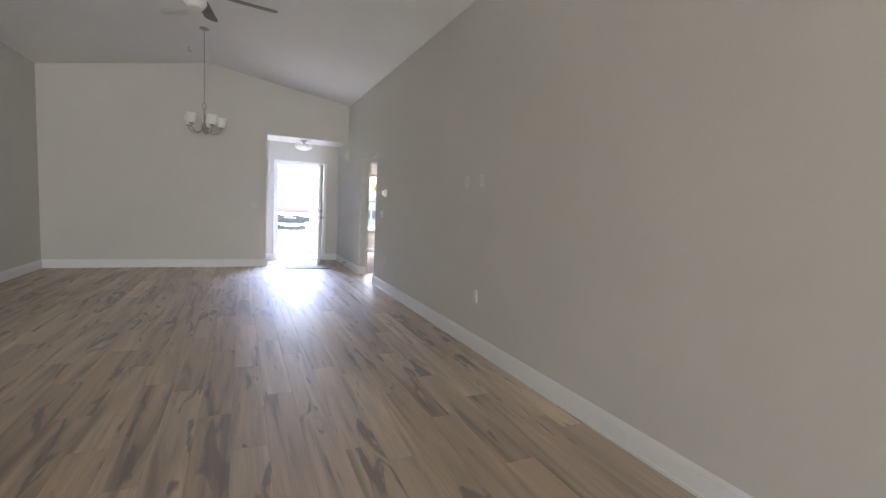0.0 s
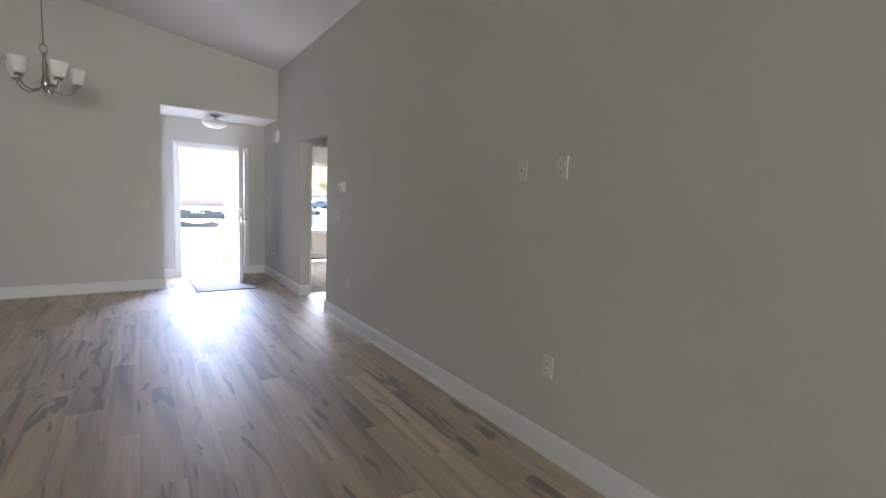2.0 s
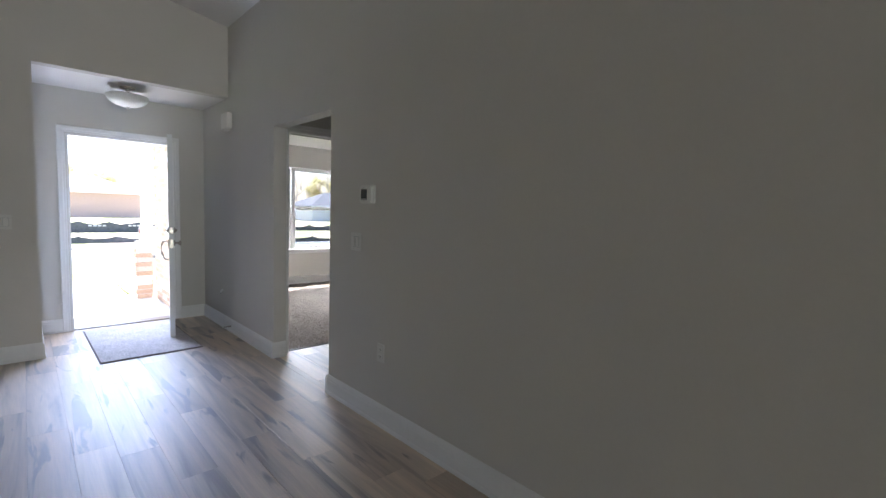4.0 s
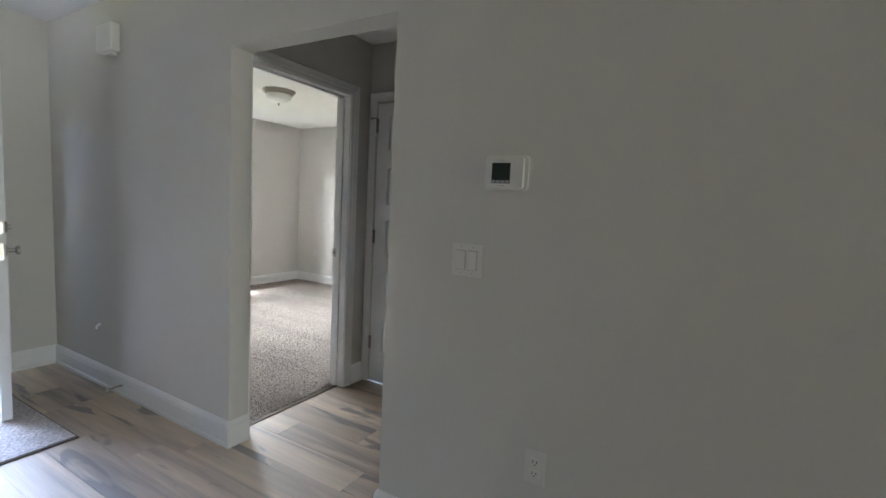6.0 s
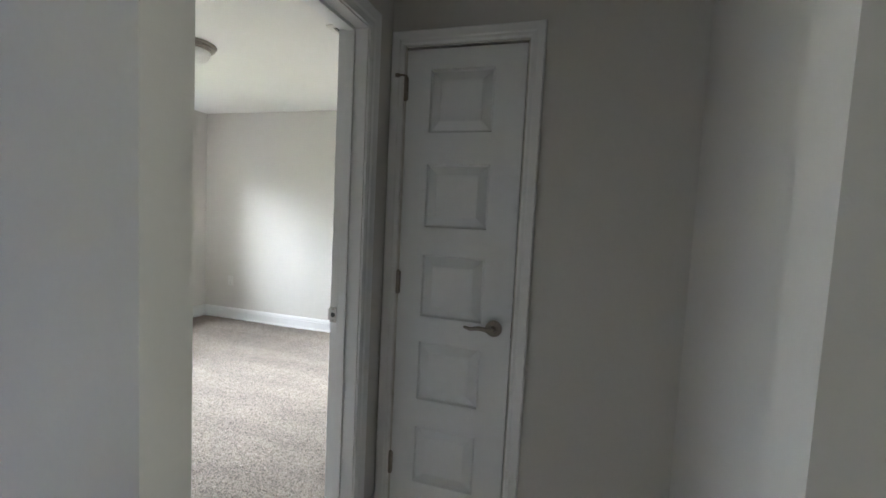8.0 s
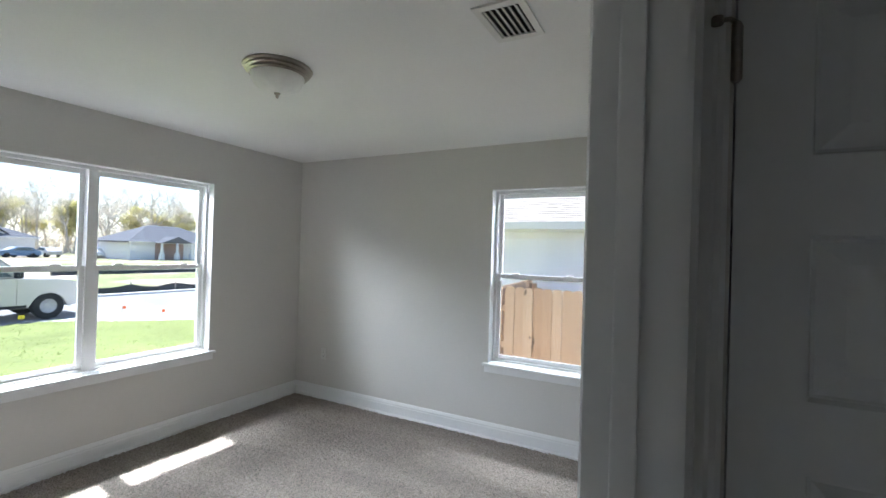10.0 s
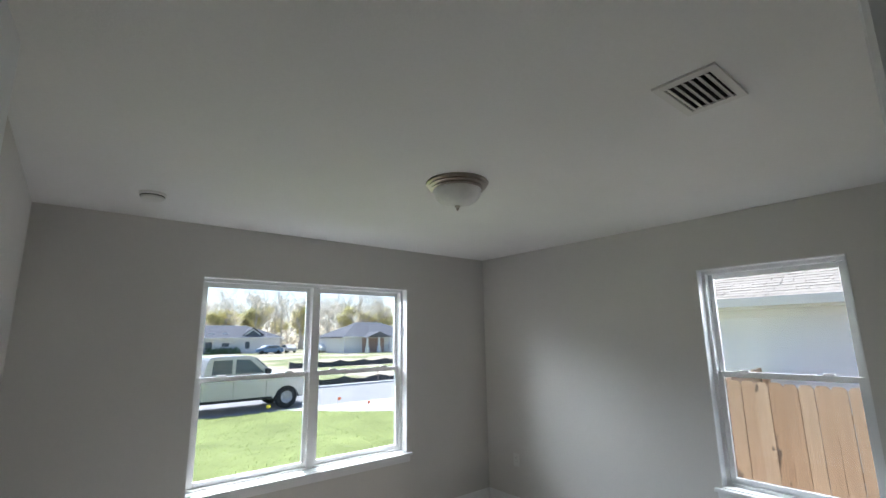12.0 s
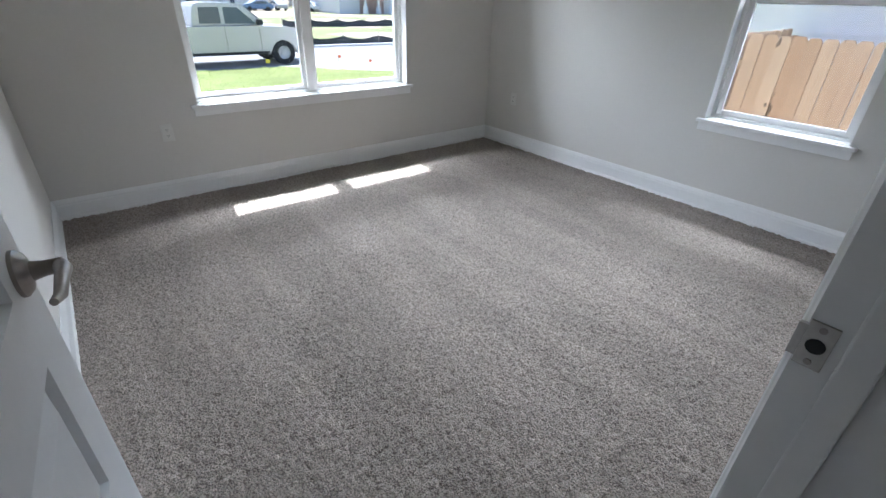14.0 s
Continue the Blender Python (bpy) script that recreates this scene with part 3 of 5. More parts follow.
def hinge(holder, x, z, y):
    h = bmesh.new()
    lathe(h, [(0, -0.05), (0.005, -0.05), (0.008, -0.045), (0.008, 0.045), (0.005, 0.05), (0, 0.052)], (x, y - 0.003, z), 12)
    box(h, x - 0.002, x + 0.009, y - 0.0005, y + 0.0035, z - 0.044, z + 0.044)
    return part("hinge", h, BRONZE, holder, "aged nickel hinge", True)


# narrow closet door, shut: local x runs from the hinge towards -y, local y into the closet
cw = CD1 - CD0 - 0.006
closet = thing("door_closet", "narrow white five-panel closet door, closed, with a lever", "door", pose(VX - 0.001, CD1 - 0.003, 0.012, 0, 0, -90), kind="structure")
rows5 = [(0.222, 0.466), (0.584, 0.832), (0.938, 1.196), (1.310, 1.566), (1.690, 1.938)]
panel_door(closet, cw, 2.018, 0.035, rows5, [(0.102, 0.362)], DOORM)
lever(closet, cw - 0.068, 0.925, 0.0, -1, -1)
for z in (0.29, 1.075, 1.865):
    hinge(closet, -0.001, z, -0.004)
pin = bmesh.new()
tube(pin, [(0, -0.004, 1.915), (-0.012, -0.022, 1.915), (-0.03, -0.03, 1.912)], 0.004, 8)
lathe(pin, [(0, 0), (0.009, 0), (0.009, 0.012), (0, 0.012)], (-0.03, -0.03, 1.906), 12)
part("hinge_stop", pin, BRONZE, closet, "hinge-pin door stop with rubber tip", True)
part("latch_edge", boxes((cw - 0.0005, cw + 0.0025, -0.003, 0.004, 0.895, 0.955)), BRONZE, closet)
cj = thing("jamb_closet", "white jamb round the closet door", "door frame", kind="structure")
part("jamb_side", boxes((VX + 0.036, VX + T, CD0, CD0 + 0.012, 0, CDH), (VX + 0.036, VX + T, CD1 - 0.012, CD1, 0, CDH)), TRIM, cj)
part("jamb_head", boxes((VX + 0.036, VX + T, CD0 + 0.012, CD1 - 0.012, CDH - 0.012, CDH)), TRIM, cj)

# bedroom door, swung open along the side wall
bw = BD1 - BD0 - 0.008
bdoor = thing("door_bedroom", "white five-panel bedroom door standing wide open", "door", pose(BD0 + 0.006, BY0 + 0.008, 0.018, 0, 0, 85.8), kind="structure")
panel_door(bdoor, bw, 2.012, 0.035, rows5, [(0.125, bw - 0.125)], DOORM)
lever(bdoor, bw - 0.06, 0.945, 0.0, -1, -1)
for z in (0.29, 1.075, 1.865):
    hinge(bdoor, -0.003, z, 0.0)

# front door, open into the entry
fw = 0.91
fdoor = thing("door_front", "white six-panel front door open inwards with handle set and deadbolt", "door", pose(FDX1 - 0.05, DY - 0.006, 0.02, 0, 0, 258.6), kind="structure")
panel_door(fdoor, fw, 2.015, 0.044, [(0.24, 0.80), (0.98, 1.54), (1.66, 1.90)], [(0.12, 0.40), (0.51, 0.79)], DOORM)
bolt = bmesh.new()
for side in (1, -1):
    y = 0.044 if side > 0 else 0.0
    lathe(bolt, [(0, 0), (0.032, 0), (0.03, 0.012), (0.012, 0.018), (0.012, 0.03), (0, 0.03)], (fw - 0.07, y, 1.075), 20, pose(0, 0, 0, -90 * side, 0, 0))
part("deadbolt", bolt, NICKEL, fdoor, "brushed nickel deadbolt", True)
grip = bmesh.new()
lathe(grip, [(0, 0), (0.033, 0), (0.03, 0.008), (0.012, 0.014), (0.012, 0.04), (0.026, 0.05), (0.026, 0.062), (0, 0.068)], (fw - 0.07, 0.044, 0.945), 20, pose(0, 0, 0, -90, 0, 0))
box(grip, fw - 0.095, fw - 0.045, -0.008, 0, 0.90, 0.99, 0.003)
tube(grip, [(fw - 0.07, -0.006, 0.965), (fw - 0.07, -0.05, 0.96), (fw - 0.07, -0.065, 0.92), (fw - 0.07, -0.06, 0.84), (fw - 0.07, -0.04, 0.79), (fw - 0.07, -0.006, 0.775)], [0.008, 0.008, 0.009, 0.010, 0.008, 0.010], 12)
part("handle_set", grip, NICKEL, fdoor, "nickel thumb-latch handle and knob", True)
part("edge_plate", boxes((fw - 0.0005, fw + 0.002, 0.008, 0.036, 0.90, 0.99), (fw - 0.0005, fw + 0.002, 0.008, 0.036, 1.045, 1.105)), NICKEL, fdoor)
fj = thing("jamb_front_door", "white front door frame with metal threshold", "door frame", kind="structure")
part("jamb_side", boxes((FDX0, FDX0 + 0.018, DY - 0.001, DY + 0.15, 0, FDH)), TRIM, fj)
part("jamb_side", boxes((FDX1 - 0.018, FDX1, DY + 0.04, DY + 0.15, 0, FDH)), TRIM, fj)
part("jamb_head", boxes((FDX0 + 0.018, FDX1 - 0.018, DY - 0.001, DY + 0.15, FDH - 0.018, FDH)), TRIM, fj)
part("threshold", boxes((FDX0 + 0.018, FDX1 - 0.018, DY + 0.01, DY + 0.17, -0.05, 0.012, 0.004)), BRONZE, fj, "dark metal threshold")


# ---- windows ----
def window(name, label, x0, x1, z0, z1, m, units):
    """A vinyl double-hung window of so many units in local x x0..x1; local y runs outwards from the inner wall face."""
    w = thing(name, label, "window", m, kind="structure")
    part("window_frame", boxes((x0, x0 + 0.028, 0.075, 0.17, z0, z1), (x1 - 0.028, x1, 0.075, 0.17, z0, z1), (x0 + 0.028, x1 - 0.028, 0.075, 0.17, z1 - 0.028, z1), (x0 + 0.028, x1 - 0.028, 0.075, 0.17, z0, z0 + 0.022)), VINYL, w)
    part("return_lining", boxes((x0 - 0.0005, x0 + 0.006, 0.001, 0.075, z0 + 0.0, z1), (x1 - 0.006, x1 + 0.0005, 0.001, 0.075, z0, z1), (x0 + 0.006, x1 - 0.006, 0.001, 0.075, z1 - 0.006, z1 + 0.0005)), TRIM, w)
    mid = z0 + (z1 - z0) * 0.497
    step = (x1 - x0) / units
    for u in range(units):
        a, b = x0 + step * u + 0.028, x0 + step * (u + 1) - 0.028
        for zlo, zhi, ya, yb in ((mid - 0.018, z1 - 0.028, 0.125, 0.15), (z0 + 0.022, mid + 0.022, 0.092, 0.119)):
            s = part("sash", boxes((a, a + 0.032, ya, yb, zlo, zhi, 0.003), (b - 0.032, b, ya, yb, zlo, zhi, 0.003), (a + 0.032, b - 0.032, ya + 0.001, yb - 0.001, zhi - 0.034, zhi, 0.003), (a + 0.032, b - 0.032, ya + 0.001, yb - 0.001, zlo, zlo + 0.036, 0.003)), VINYL, w)
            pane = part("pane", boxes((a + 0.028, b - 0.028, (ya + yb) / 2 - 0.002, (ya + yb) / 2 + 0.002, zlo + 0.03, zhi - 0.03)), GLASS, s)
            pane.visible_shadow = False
        for xl in (a + 0.16, b - 0.16):
            part("sash_lock", boxes((xl - 0.03, xl + 0.03, 0.096, 0.117, mid + 0.022, mid + 0.034, 0.004)), VINYL, w)
    for u in range(1, units):
        part("mullion", boxes((x0 + step * u - 0.03, x0 + step * u + 0.03, 0.07, 0.172, z0 + 0.022, z1 - 0.028, 0.003)), VINYL, w)
    sill = part("window_sill", boxes((x0 - 0.04, x1 + 0.04, -0.035, 0.0, z0 - 0.022, z0, 0.005), (x0, x1, -0.001, 0.08, z0 - 0.001, z0 + 0.004)), TRIM, w)
    part("apron", boxes((x0 - 0.025, x1 + 0.025, -0.014, -0.0005, z0 - 0.075, z0 - 0.022, 0.003)), TRIM, w)
    return w


window("window_1", "white vinyl double window with a sill, two sashes each", W1[0], W1[1], W1[2], W1[3], pose(0, BY1, 0), 2)
window("window_2", "white vinyl single-hung window with a painted sill", -W2[1], -W2[0], W2[2], W2[3], pose(BX1, 0, 0, 0, 0, -90), 1)


# ---- fixtures ----
def flush_light(name, label, x, y, ceiling, r, glass_drop, mat_pan, stem=0.0):
    f = thing(name, label, "ceiling light", pose(x, y, ceiling))
    pan = bmesh.new()
    if stem:
        lathe(pan, [(0, 0), (0.065, 0), (0.065, -0.012), (0.03, -0.022), (0.012, -0.03), (0.012, -stem - 0.03), (0, -stem - 0.03)], steps=32)
        part("canopy", pan, mat_pan, f, "brushed nickel canopy and stem", True)
        g = bmesh.new()
        prof = [(r * math.cos(a), -stem - glass_drop * math.sin(a)) for a in [math.pi / 2 * k / 12 for k in range(13)]]
        lathe(g, prof + [(0, -stem - glass_drop + 0.004)] + [(p[0] * 0.97, p[1] + 0.004) for p in prof[::-1]][1:], steps=40)
        part("glass_bowl", g, FROST, f, "frosted white glass bowl", True)
        for k in range(3):
            a = 2 * math.pi * k / 3 + 0.5
            c = bmesh.new()
            tube(c, [(0.01 * math.cos(a), 0.01 * math.sin(a), -0.03), (r * 0.98 * math.cos(a), r * 0.98 * math.sin(a), -stem)], 0.003, 6)
            part("bracket_arm", c, mat_pan, f)
        low = -stem - glass_drop
    else:
        lathe(pan, [(0, 0), (r, 0), (r + 0.004, -0.006), (r, -0.014), (r - 0.012, -0.018), (r - 0.008, -0.026), (r - 0.026, -0.032), (r - 0.022, -0.04), (r - 0.034, -0.044), (0, -0.044)], steps=48)
        part("pan", pan, mat_pan, f, "ringed brushed nickel pan", True)
        g = bmesh.new()
        rg = r - 0.036
        lathe(g, [(rg * math.cos(a) ** 0.8, -0.044 - glass_drop * math.sin(a)) for a in [math.pi / 2 * k / 12 for k in range(12)]] + [(0, -0.044 - glass_drop)], steps=40)
        part("glass_bowl", g, FROST, f, "frosted white glass bowl", True)
        low = -0.044 - glass_drop
    fin = bmesh.new()
    lathe(fin, [(0, 0.004), (0.016, 0.002), (0.014, -0.006), (0.007, -0.010), (0.009, -0.016), (0.005, -0.022), (0, -0.028)], (0, 0, low), 16)
    part("finial", fin, mat_pan, f, "nickel finial", True)
    return f


flush_light("ceiling_light", "brushed nickel flush light with frosted bowl, unlit", 1.845, 2.875, BH, 0.165, 0.085, SATIN)
flush_light("ceiling_light", "semi-flush light with white glass bowl, unlit, in the entry", -0.82, 2.56, FH, 0.18, 0.105, NICKEL, 0.085)

# bedroom ceiling register
vent = thing("ceiling_vent", "white square ceiling register with slanted blades", "vent", pose(1.896, 1.667, BH))
part("frame", boxes((-0.145, 0.145, -0.1, -0.072, -0.009, 0, 0.003), (-0.145, 0.145, 0.072, 0.1, -0.009, 0, 0.003), (-0.145, -0.112, -0.072, 0.072, -0.009, 0), (0.112, 0.145, -0.072, 0.072, -0.009, 0)), PLASTIC, vent)
part("backing", boxes((-0.112, 0.112, -0.072, 0.072, -0.002, -0.0005)), DARK, vent)
for k in range(6):
    s = bmesh.new()
    box(s, -0.111, 0.111, -0.010, 0.010, -0.001, 0.001)
    bmesh.ops.transform(s, matrix=pose(0, -0.06 + 0.024 * k, -0.009, 35, 0, 0), verts=s.verts)
    part("slat", s, PLASTIC, vent)

det = thing("smoke_detector", "round white smoke detector on the bedroom ceiling", "smoke detector", pose(0.59, 4.04, BH))
d = bmesh.new()
lathe(d, [(0, 0), (0.068, 0), (0.068, -0.010), (0.06, -0.014), (0.058, -0.03), (0.045, -0.038), (0, -0.04)], steps=36)
part("body", d, PLASTIC, det, "", True)
d = bmesh.new()
lathe(d, [(0.0595, -0.016), (0.0612, -0.016), (0.0612, -0.021), (0.0585, -0.021)], steps=36)
part("grille_slot", d, DARK, det)


def wall_plate(name, label, category, m, kind, w=0.072, h=0.116):
    """A cover plate in local x/z that stands out along local -y."""
    o = thing(name, label, category, m)
    part("cover_plate", boxes((-w / 2, w / 2, -0.006, 0, -h / 2, h / 2, 0.0025)), PLATE, o)
    if kind == "outlet":
        for z in (-0.02, 0.02):
            f = part("socket", boxes((-0.017, 0.017, -0.0085, -0.004, z - 0.014, z + 0.014, 0.002)), PLASTIC, o)
            part("slot", boxes((-0.008, -0.0055, -0.0089, -0.008, z - 0.003, z + 0.006), (0.0055, 0.008, -0.0089, -0.008, z - 0.003, z + 0.006), (-0.002, 0.002, -0.0089, -0.008, z - 0.010, z - 0.006)), DARK, f)
    if kind == "switch":
        for x in (-0.023, 0.023):
            s = bmesh.new()
            box(s, x - 0.0165, x + 0.0165, -0.011, -0.004, -0.033, 0.033, 0.0015)
            bmesh.ops.transform(s, matrix=pose(0, -0.001, 0, 3, 0, 0), verts=s.verts)
            part("rocker", s, PLASTIC, o)
            part("gap", boxes((x - 0.019, x + 0.019, -0.0068, -0.0055, -0.0355, 0.0355)), SIGNGREY, o)
            for z in (-0.048, 0.048):
                part("screw", boxes((x - 0.002, x + 0.002, -0.0072, -0.005, z - 0.002, z + 0.002)), SIGNGREY, o)
    if kind == "data":
        part("jack", boxes((-0.008, 0.008, -0.009, -0.004, -0.008, 0.008, 0.002)), PLASTIC, o)
        part("slot", boxes((-0.005, 0.005, -0.0096, -0.0085, -0.005, 0.004)), DARK, o)
    return o


EASTFACE = lambda y, z: pose(-0.0005, y, z, 0, 0, -90)
wall_plate("light_switch", "white double rocker switch on a grey wall", "switch", EASTFACE(-0.353, 1.147), "switch", 0.118, 0.118)
for y, z in ((-0.656, 0.468), (-3.466, 1.539), (-3.453, 0.488)):
    wall_plate("wall_outlet", "white duplex outlet on the grey wall", "outlet", EASTFACE(y, z), "outlet")
wall_plate("data_jack", "white cable plate on the grey wall", "wall jack", EASTFACE(-3.179, 1.536), "data")
wall_plate("wall_outlet", "white duplex outlet below the bedroom window", "outlet", pose(0.78, BY1 - 0.0005, 0.47), "outlet")
wall_plate("wall_outlet", "white duplex outlet in the bedroom corner", "outlet", pose(BX1 - 0.0005, 4.25, 0.47, 0, 0, -90), "outlet")
wall_plate("light_switch", "white double rocker switch beside the entry", "switch", pose(-1.74, FY - 0.0005, 1.17), "switch", 0.118, 0.118)

therm = thing("thermostat", "white wall thermostat with rounded corners and dark display", "thermostat", EASTFACE(-0.486, 1.457))


def rounded_slab(w, h, r, y0, y1):
    """An upright slab with rounded corners, standing out along -y."""
    ring = [(sx * (w / 2 - r) + r * math.cos(a), y0, sz * (h / 2 - r) + r * math.sin(a))
            for sx, sz, q in ((1, 1, 0), (-1, 1, 1), (-1, -1, 2), (1, -1, 3)) for a in [math.pi / 2 * (q + k / 5) for k in range(6)]]
    bm = prism(bmesh.new(), ring, (0, y1 - y0, 0))
    bmesh.ops.bevel(bm, geom=[ed for ed in bm.edges if all(abs(v.co.y - y1) < 1e-6 for v in ed.verts)], offset=0.003, segments=2, affect="EDGES")
    return bm


part("back_plate", rounded_slab(0.154, 0.116, 0.014, 0, -0.012), PLASTIC, therm, "", True)
part("body", rounded_slab(0.128, 0.104, 0.01, -0.011, -0.026), PLASTIC, therm, "", True)
part("display", boxes((-0.046, 0.02, -0.0275, -0.0255, -0.036, 0.032)), SCREEN, therm, "dark display")
for k in range(4):
    part("button", boxes((-0.044 + 0.0162 * k, -0.031 + 0.0162 * k, -0.0287, -0.027, -0.034, -0.026, 0.0005)), SIGNGREY, therm)
for z, x in ((0.041, -0.028), (-0.0435, -0.024)):
    part("printed_bar", boxes((x, x + 0.024, -0.0268, -0.0255, z - 0.0012, z + 0.0012)), SIGNGREY, therm)

stub = thing("wire_stub", "short white cable end sticking out of the wall", "cable", pose(0, 2.389, 0.405))
wire = bmesh.new()
tube(wire, [(0.004, 0, 0.012), (-0.012, 0, 0.012), (-0.022, 0.004, 0.0), (-0.024, 0.004, -0.02)], [0.008, 0.008, 0.007, 0.005], 8)
part("cable", wire, VINYL, stub, "", True)
part("tip", boxes((-0.029, -0.019, 0.0, 0.008, -0.03, -0.019, 0.002)), BRONZE, stub)

bell = thing("door_chime", "white plastic door chime box high on the wall", "door chime", EASTFACE(2.15, 2.245))
part("cover", boxes((-0.1, 0.1, -0.055, 0, -0.09, 0.075, 0.016)), PLASTIC, bell)
part("base", boxes((-0.05, 0.05, -0.038, 0, -0.105, -0.09, 0.004)), PLASTIC, bell)

stop = thing("door_stop", "spring door stop on the entry baseboard", "door stop", pose(-0.0165, 2.08, 0.07))
s = bmesh.new()
tube(s, [(0, 0, 0), (-0.02, 0, 0), (-0.06, 0, -0.002), (-0.08, 0, -0.003)], [0.008, 0.006, 0.005, 0.005], 10)
part("spring", s, BRONZE, stop, "", True)
part("tip", boxes((-0.092, -0.078, -0.007, 0.007, -0.01, 0.004, 0.003)), PLASTIC, stop)

mat = thing("door_mat", "grey woven mat with dark edge inside the front door", "mat", pose(-0.795, 2.34, 0.0, 0, 0, 0.6))
mg = bmesh.new()
bmesh.ops.create_grid(mg, x_segments=70, y_segments=100, size=0.5)
for v in mg.verts:
    v.co = Vector((v.co.x * 0.77, v.co.y * 1.26, 0.011 + 0.003 * random.random() + 0.002 * noise.noise((v.co.x * 12, v.co.y * 12, 0))))
part("woven_top", mg, MAT, mat)
part("binding", boxes((-0.395, 0.395, -0.642, 0.642, 0.0005, 0.008, 0.003)), MATEDGE, mat, "dark bound edge")

# chandelier
CX, CY, CT = -2.45, 0.35, 3.62
ch = thing("chandelier", "five-arm nickel chandelier with white glass shades, unlit", "chandelier", pose(CX, CY, 0, 0, 0, 12))
c = bmesh.new()
lathe(c, [(0, CT), (0.065, CT - 0.004), (0.06, CT - 0.018), (0.02, CT - 0.035), (0, CT - 0.04)], steps=24)
part("canopy", c, NICKEL, ch, "", True)
c = bmesh.new()
tube(c, [(0, 0, CT - 0.03), (0, 0, 2.58)], 0.006, 8)
part("chain_rod", c, NICKEL, ch)
c = bmesh.new()
tube(c, [(0.028 * math.sin(2 * math.pi * k / 16), 0, 2.55 + 0.038 * math.cos(2 * math.pi * k / 16)) for k in range(17)], 0.006, 8)
lathe(c, [(0, 2.515), (0.02, 2.505), (0.014, 2.49), (0.010, 2.46), (0.018, 2.40), (0.012, 2.33), (0.028, 2.28), (0.034, 2.25), (0.02, 2.215), (0.012, 2.19), (0, 2.17)], steps=20)
part("column", c, NICKEL, ch, "turned nickel column with loop", True)
for k in range(5):
    a = 2 * math.pi * k / 5
    dx, dy = math.cos(a), math.sin(a)
    c = bmesh.new()
    tube(c, [(dx * r, dy * r, z) for r, z in ((0.02, 2.24), (0.06, 2.19), (0.12, 2.17), (0.18, 2.19), (0.215, 2.235), (0.22, 2.27))], 0.006, 8)
    lathe(c, [(0, 2.262), (0.03, 2.265), (0.034, 2.275), (0.016, 2.283), (0.016, 2.30), (0, 2.30)], (dx * 0.22, dy * 0.22, 0), 16)
    arm = part("arm", c, NICKEL, ch, "", True)
    g = bmesh.new()
    lathe(g, [(0.026, 2.283), (0.045, 2.292), (0.056, 2.32), (0.062, 2.365), (0.074, 2.415), (0.071, 2.415), (0.058, 2.365), (0.052, 2.32), (0.04, 2.296), (0.022, 2.288)], (dx * 0.22, dy * 0.22, 0), 24)
    part("shade", g, FROST, arm, "white glass bell shade", True)

# ceiling fan
fan = thing("ceiling_fan", "dark-bladed ceiling fan with a white light bowl, at rest", "ceiling fan", pose(-2.37, -1.98, -0.04, 0, 0, 10))
c = bmesh.new()
lathe(c, [(0, 3.65), (0.07, 3.645), (0.06, 3.59), (0.015, 3.52), (0.013, 3.38), (0.06, 3.37), (0.11, 3.34), (0.115, 3.26), (0.085, 3.22), (0.07, 3.19), (0, 3.19)], steps=32)
part("motor", c, NICKEL, fan, "nickel downrod and motor housing", True)
c = bmesh.new()
lathe(c, [(0.07, 3.19), (0.095, 3.17), (0.10, 3.13), (0.07, 3.085), (0, 3.065)], steps=32)
part("light_bowl", c, FROST, fan, "white glass bowl", True)
for k in range(5):
    a = 72 * k
    bl = bmesh.new()
    prism(bl, [(0.17, -0.05, 0), (0.25, -0.062, 0), (0.70, -0.068, 0), (0.74, -0.05, 0), (0.75, 0, 0), (0.74, 0.05, 0), (0.70, 0.068, 0), (0.25, 0.062, 0), (0.17, 0.05, 0)], (0, 0, 0.007))
    bmesh.ops.transform(bl, matrix=pose(0, 0, 3.245, 0, 0, a) @ pose(0, 0, 0, 11, 0, 0), verts=bl.verts)
    part("blade", bl, BLADE, fan, "dark wood-look blade")
    br = bmesh.new()
    box(br, 0.09, 0.22, -0.018, 0.018, 3.243, 3.252, 0.002)
    bmesh.ops.transform(br, matrix=pose(0, 0, 0, 0, 0, a), verts=br.verts)
    part("blade_iron", br, NICKEL, fan)


def roof_z(x):
    return RIDGE - (RIDGE - EAVE) * abs(x - RX) / 2.45


hv = thing("ceiling_vent", "long white ceiling register on the vaulted ceiling", "vent", pose(-2.74, -0.22, roof_z(-2.74), 0, -9.7, 0))
part("frame", boxes((-0.15, 0.15, -0.085, -0.055, -0.01, 0, 0.003), (-0.15, 0.15, 0.055, 0.085, -0.01, 0, 0.003), (-0.15, -0.12, -0.055, 0.055, -0.01, 0), (0.12, 0.15, -0.055, 0.055, -0.01, 0)), PLASTIC, hv)
for k in range(5):
    part("slat", boxes((-0.12, 0.12, -0.05 + 0.022 * k, -0.044 + 0.022 * k, -0.009, -0.001)), PLASTIC, hv)
hk = thing("ceiling_hook", "small dark hook in the vaulted ceiling", "hook", pose(-2.72, 1.2, roof_z(-2.72)))
c = bmesh.new()
tube(c, [(0, 0, 0.004), (0, 0, -0.05), (0.02, 0, -0.075), (0.04, 0, -0.06)], 0.006, 8)
part("hook", c, BRONZE, hk)


# ---- outdoors ----
def ground_z(x, y):
    s = min(max((y - 6.5) / 10.5, 0), 1)
    z = -0.17 - 0.68 * s * s * (3 - 2 * s)
    k = min(max((x - 4.4) / 1.8, 0), 1)
    return min(z, -0.17 - 0.56 * k * k * (3 - 2 * k))


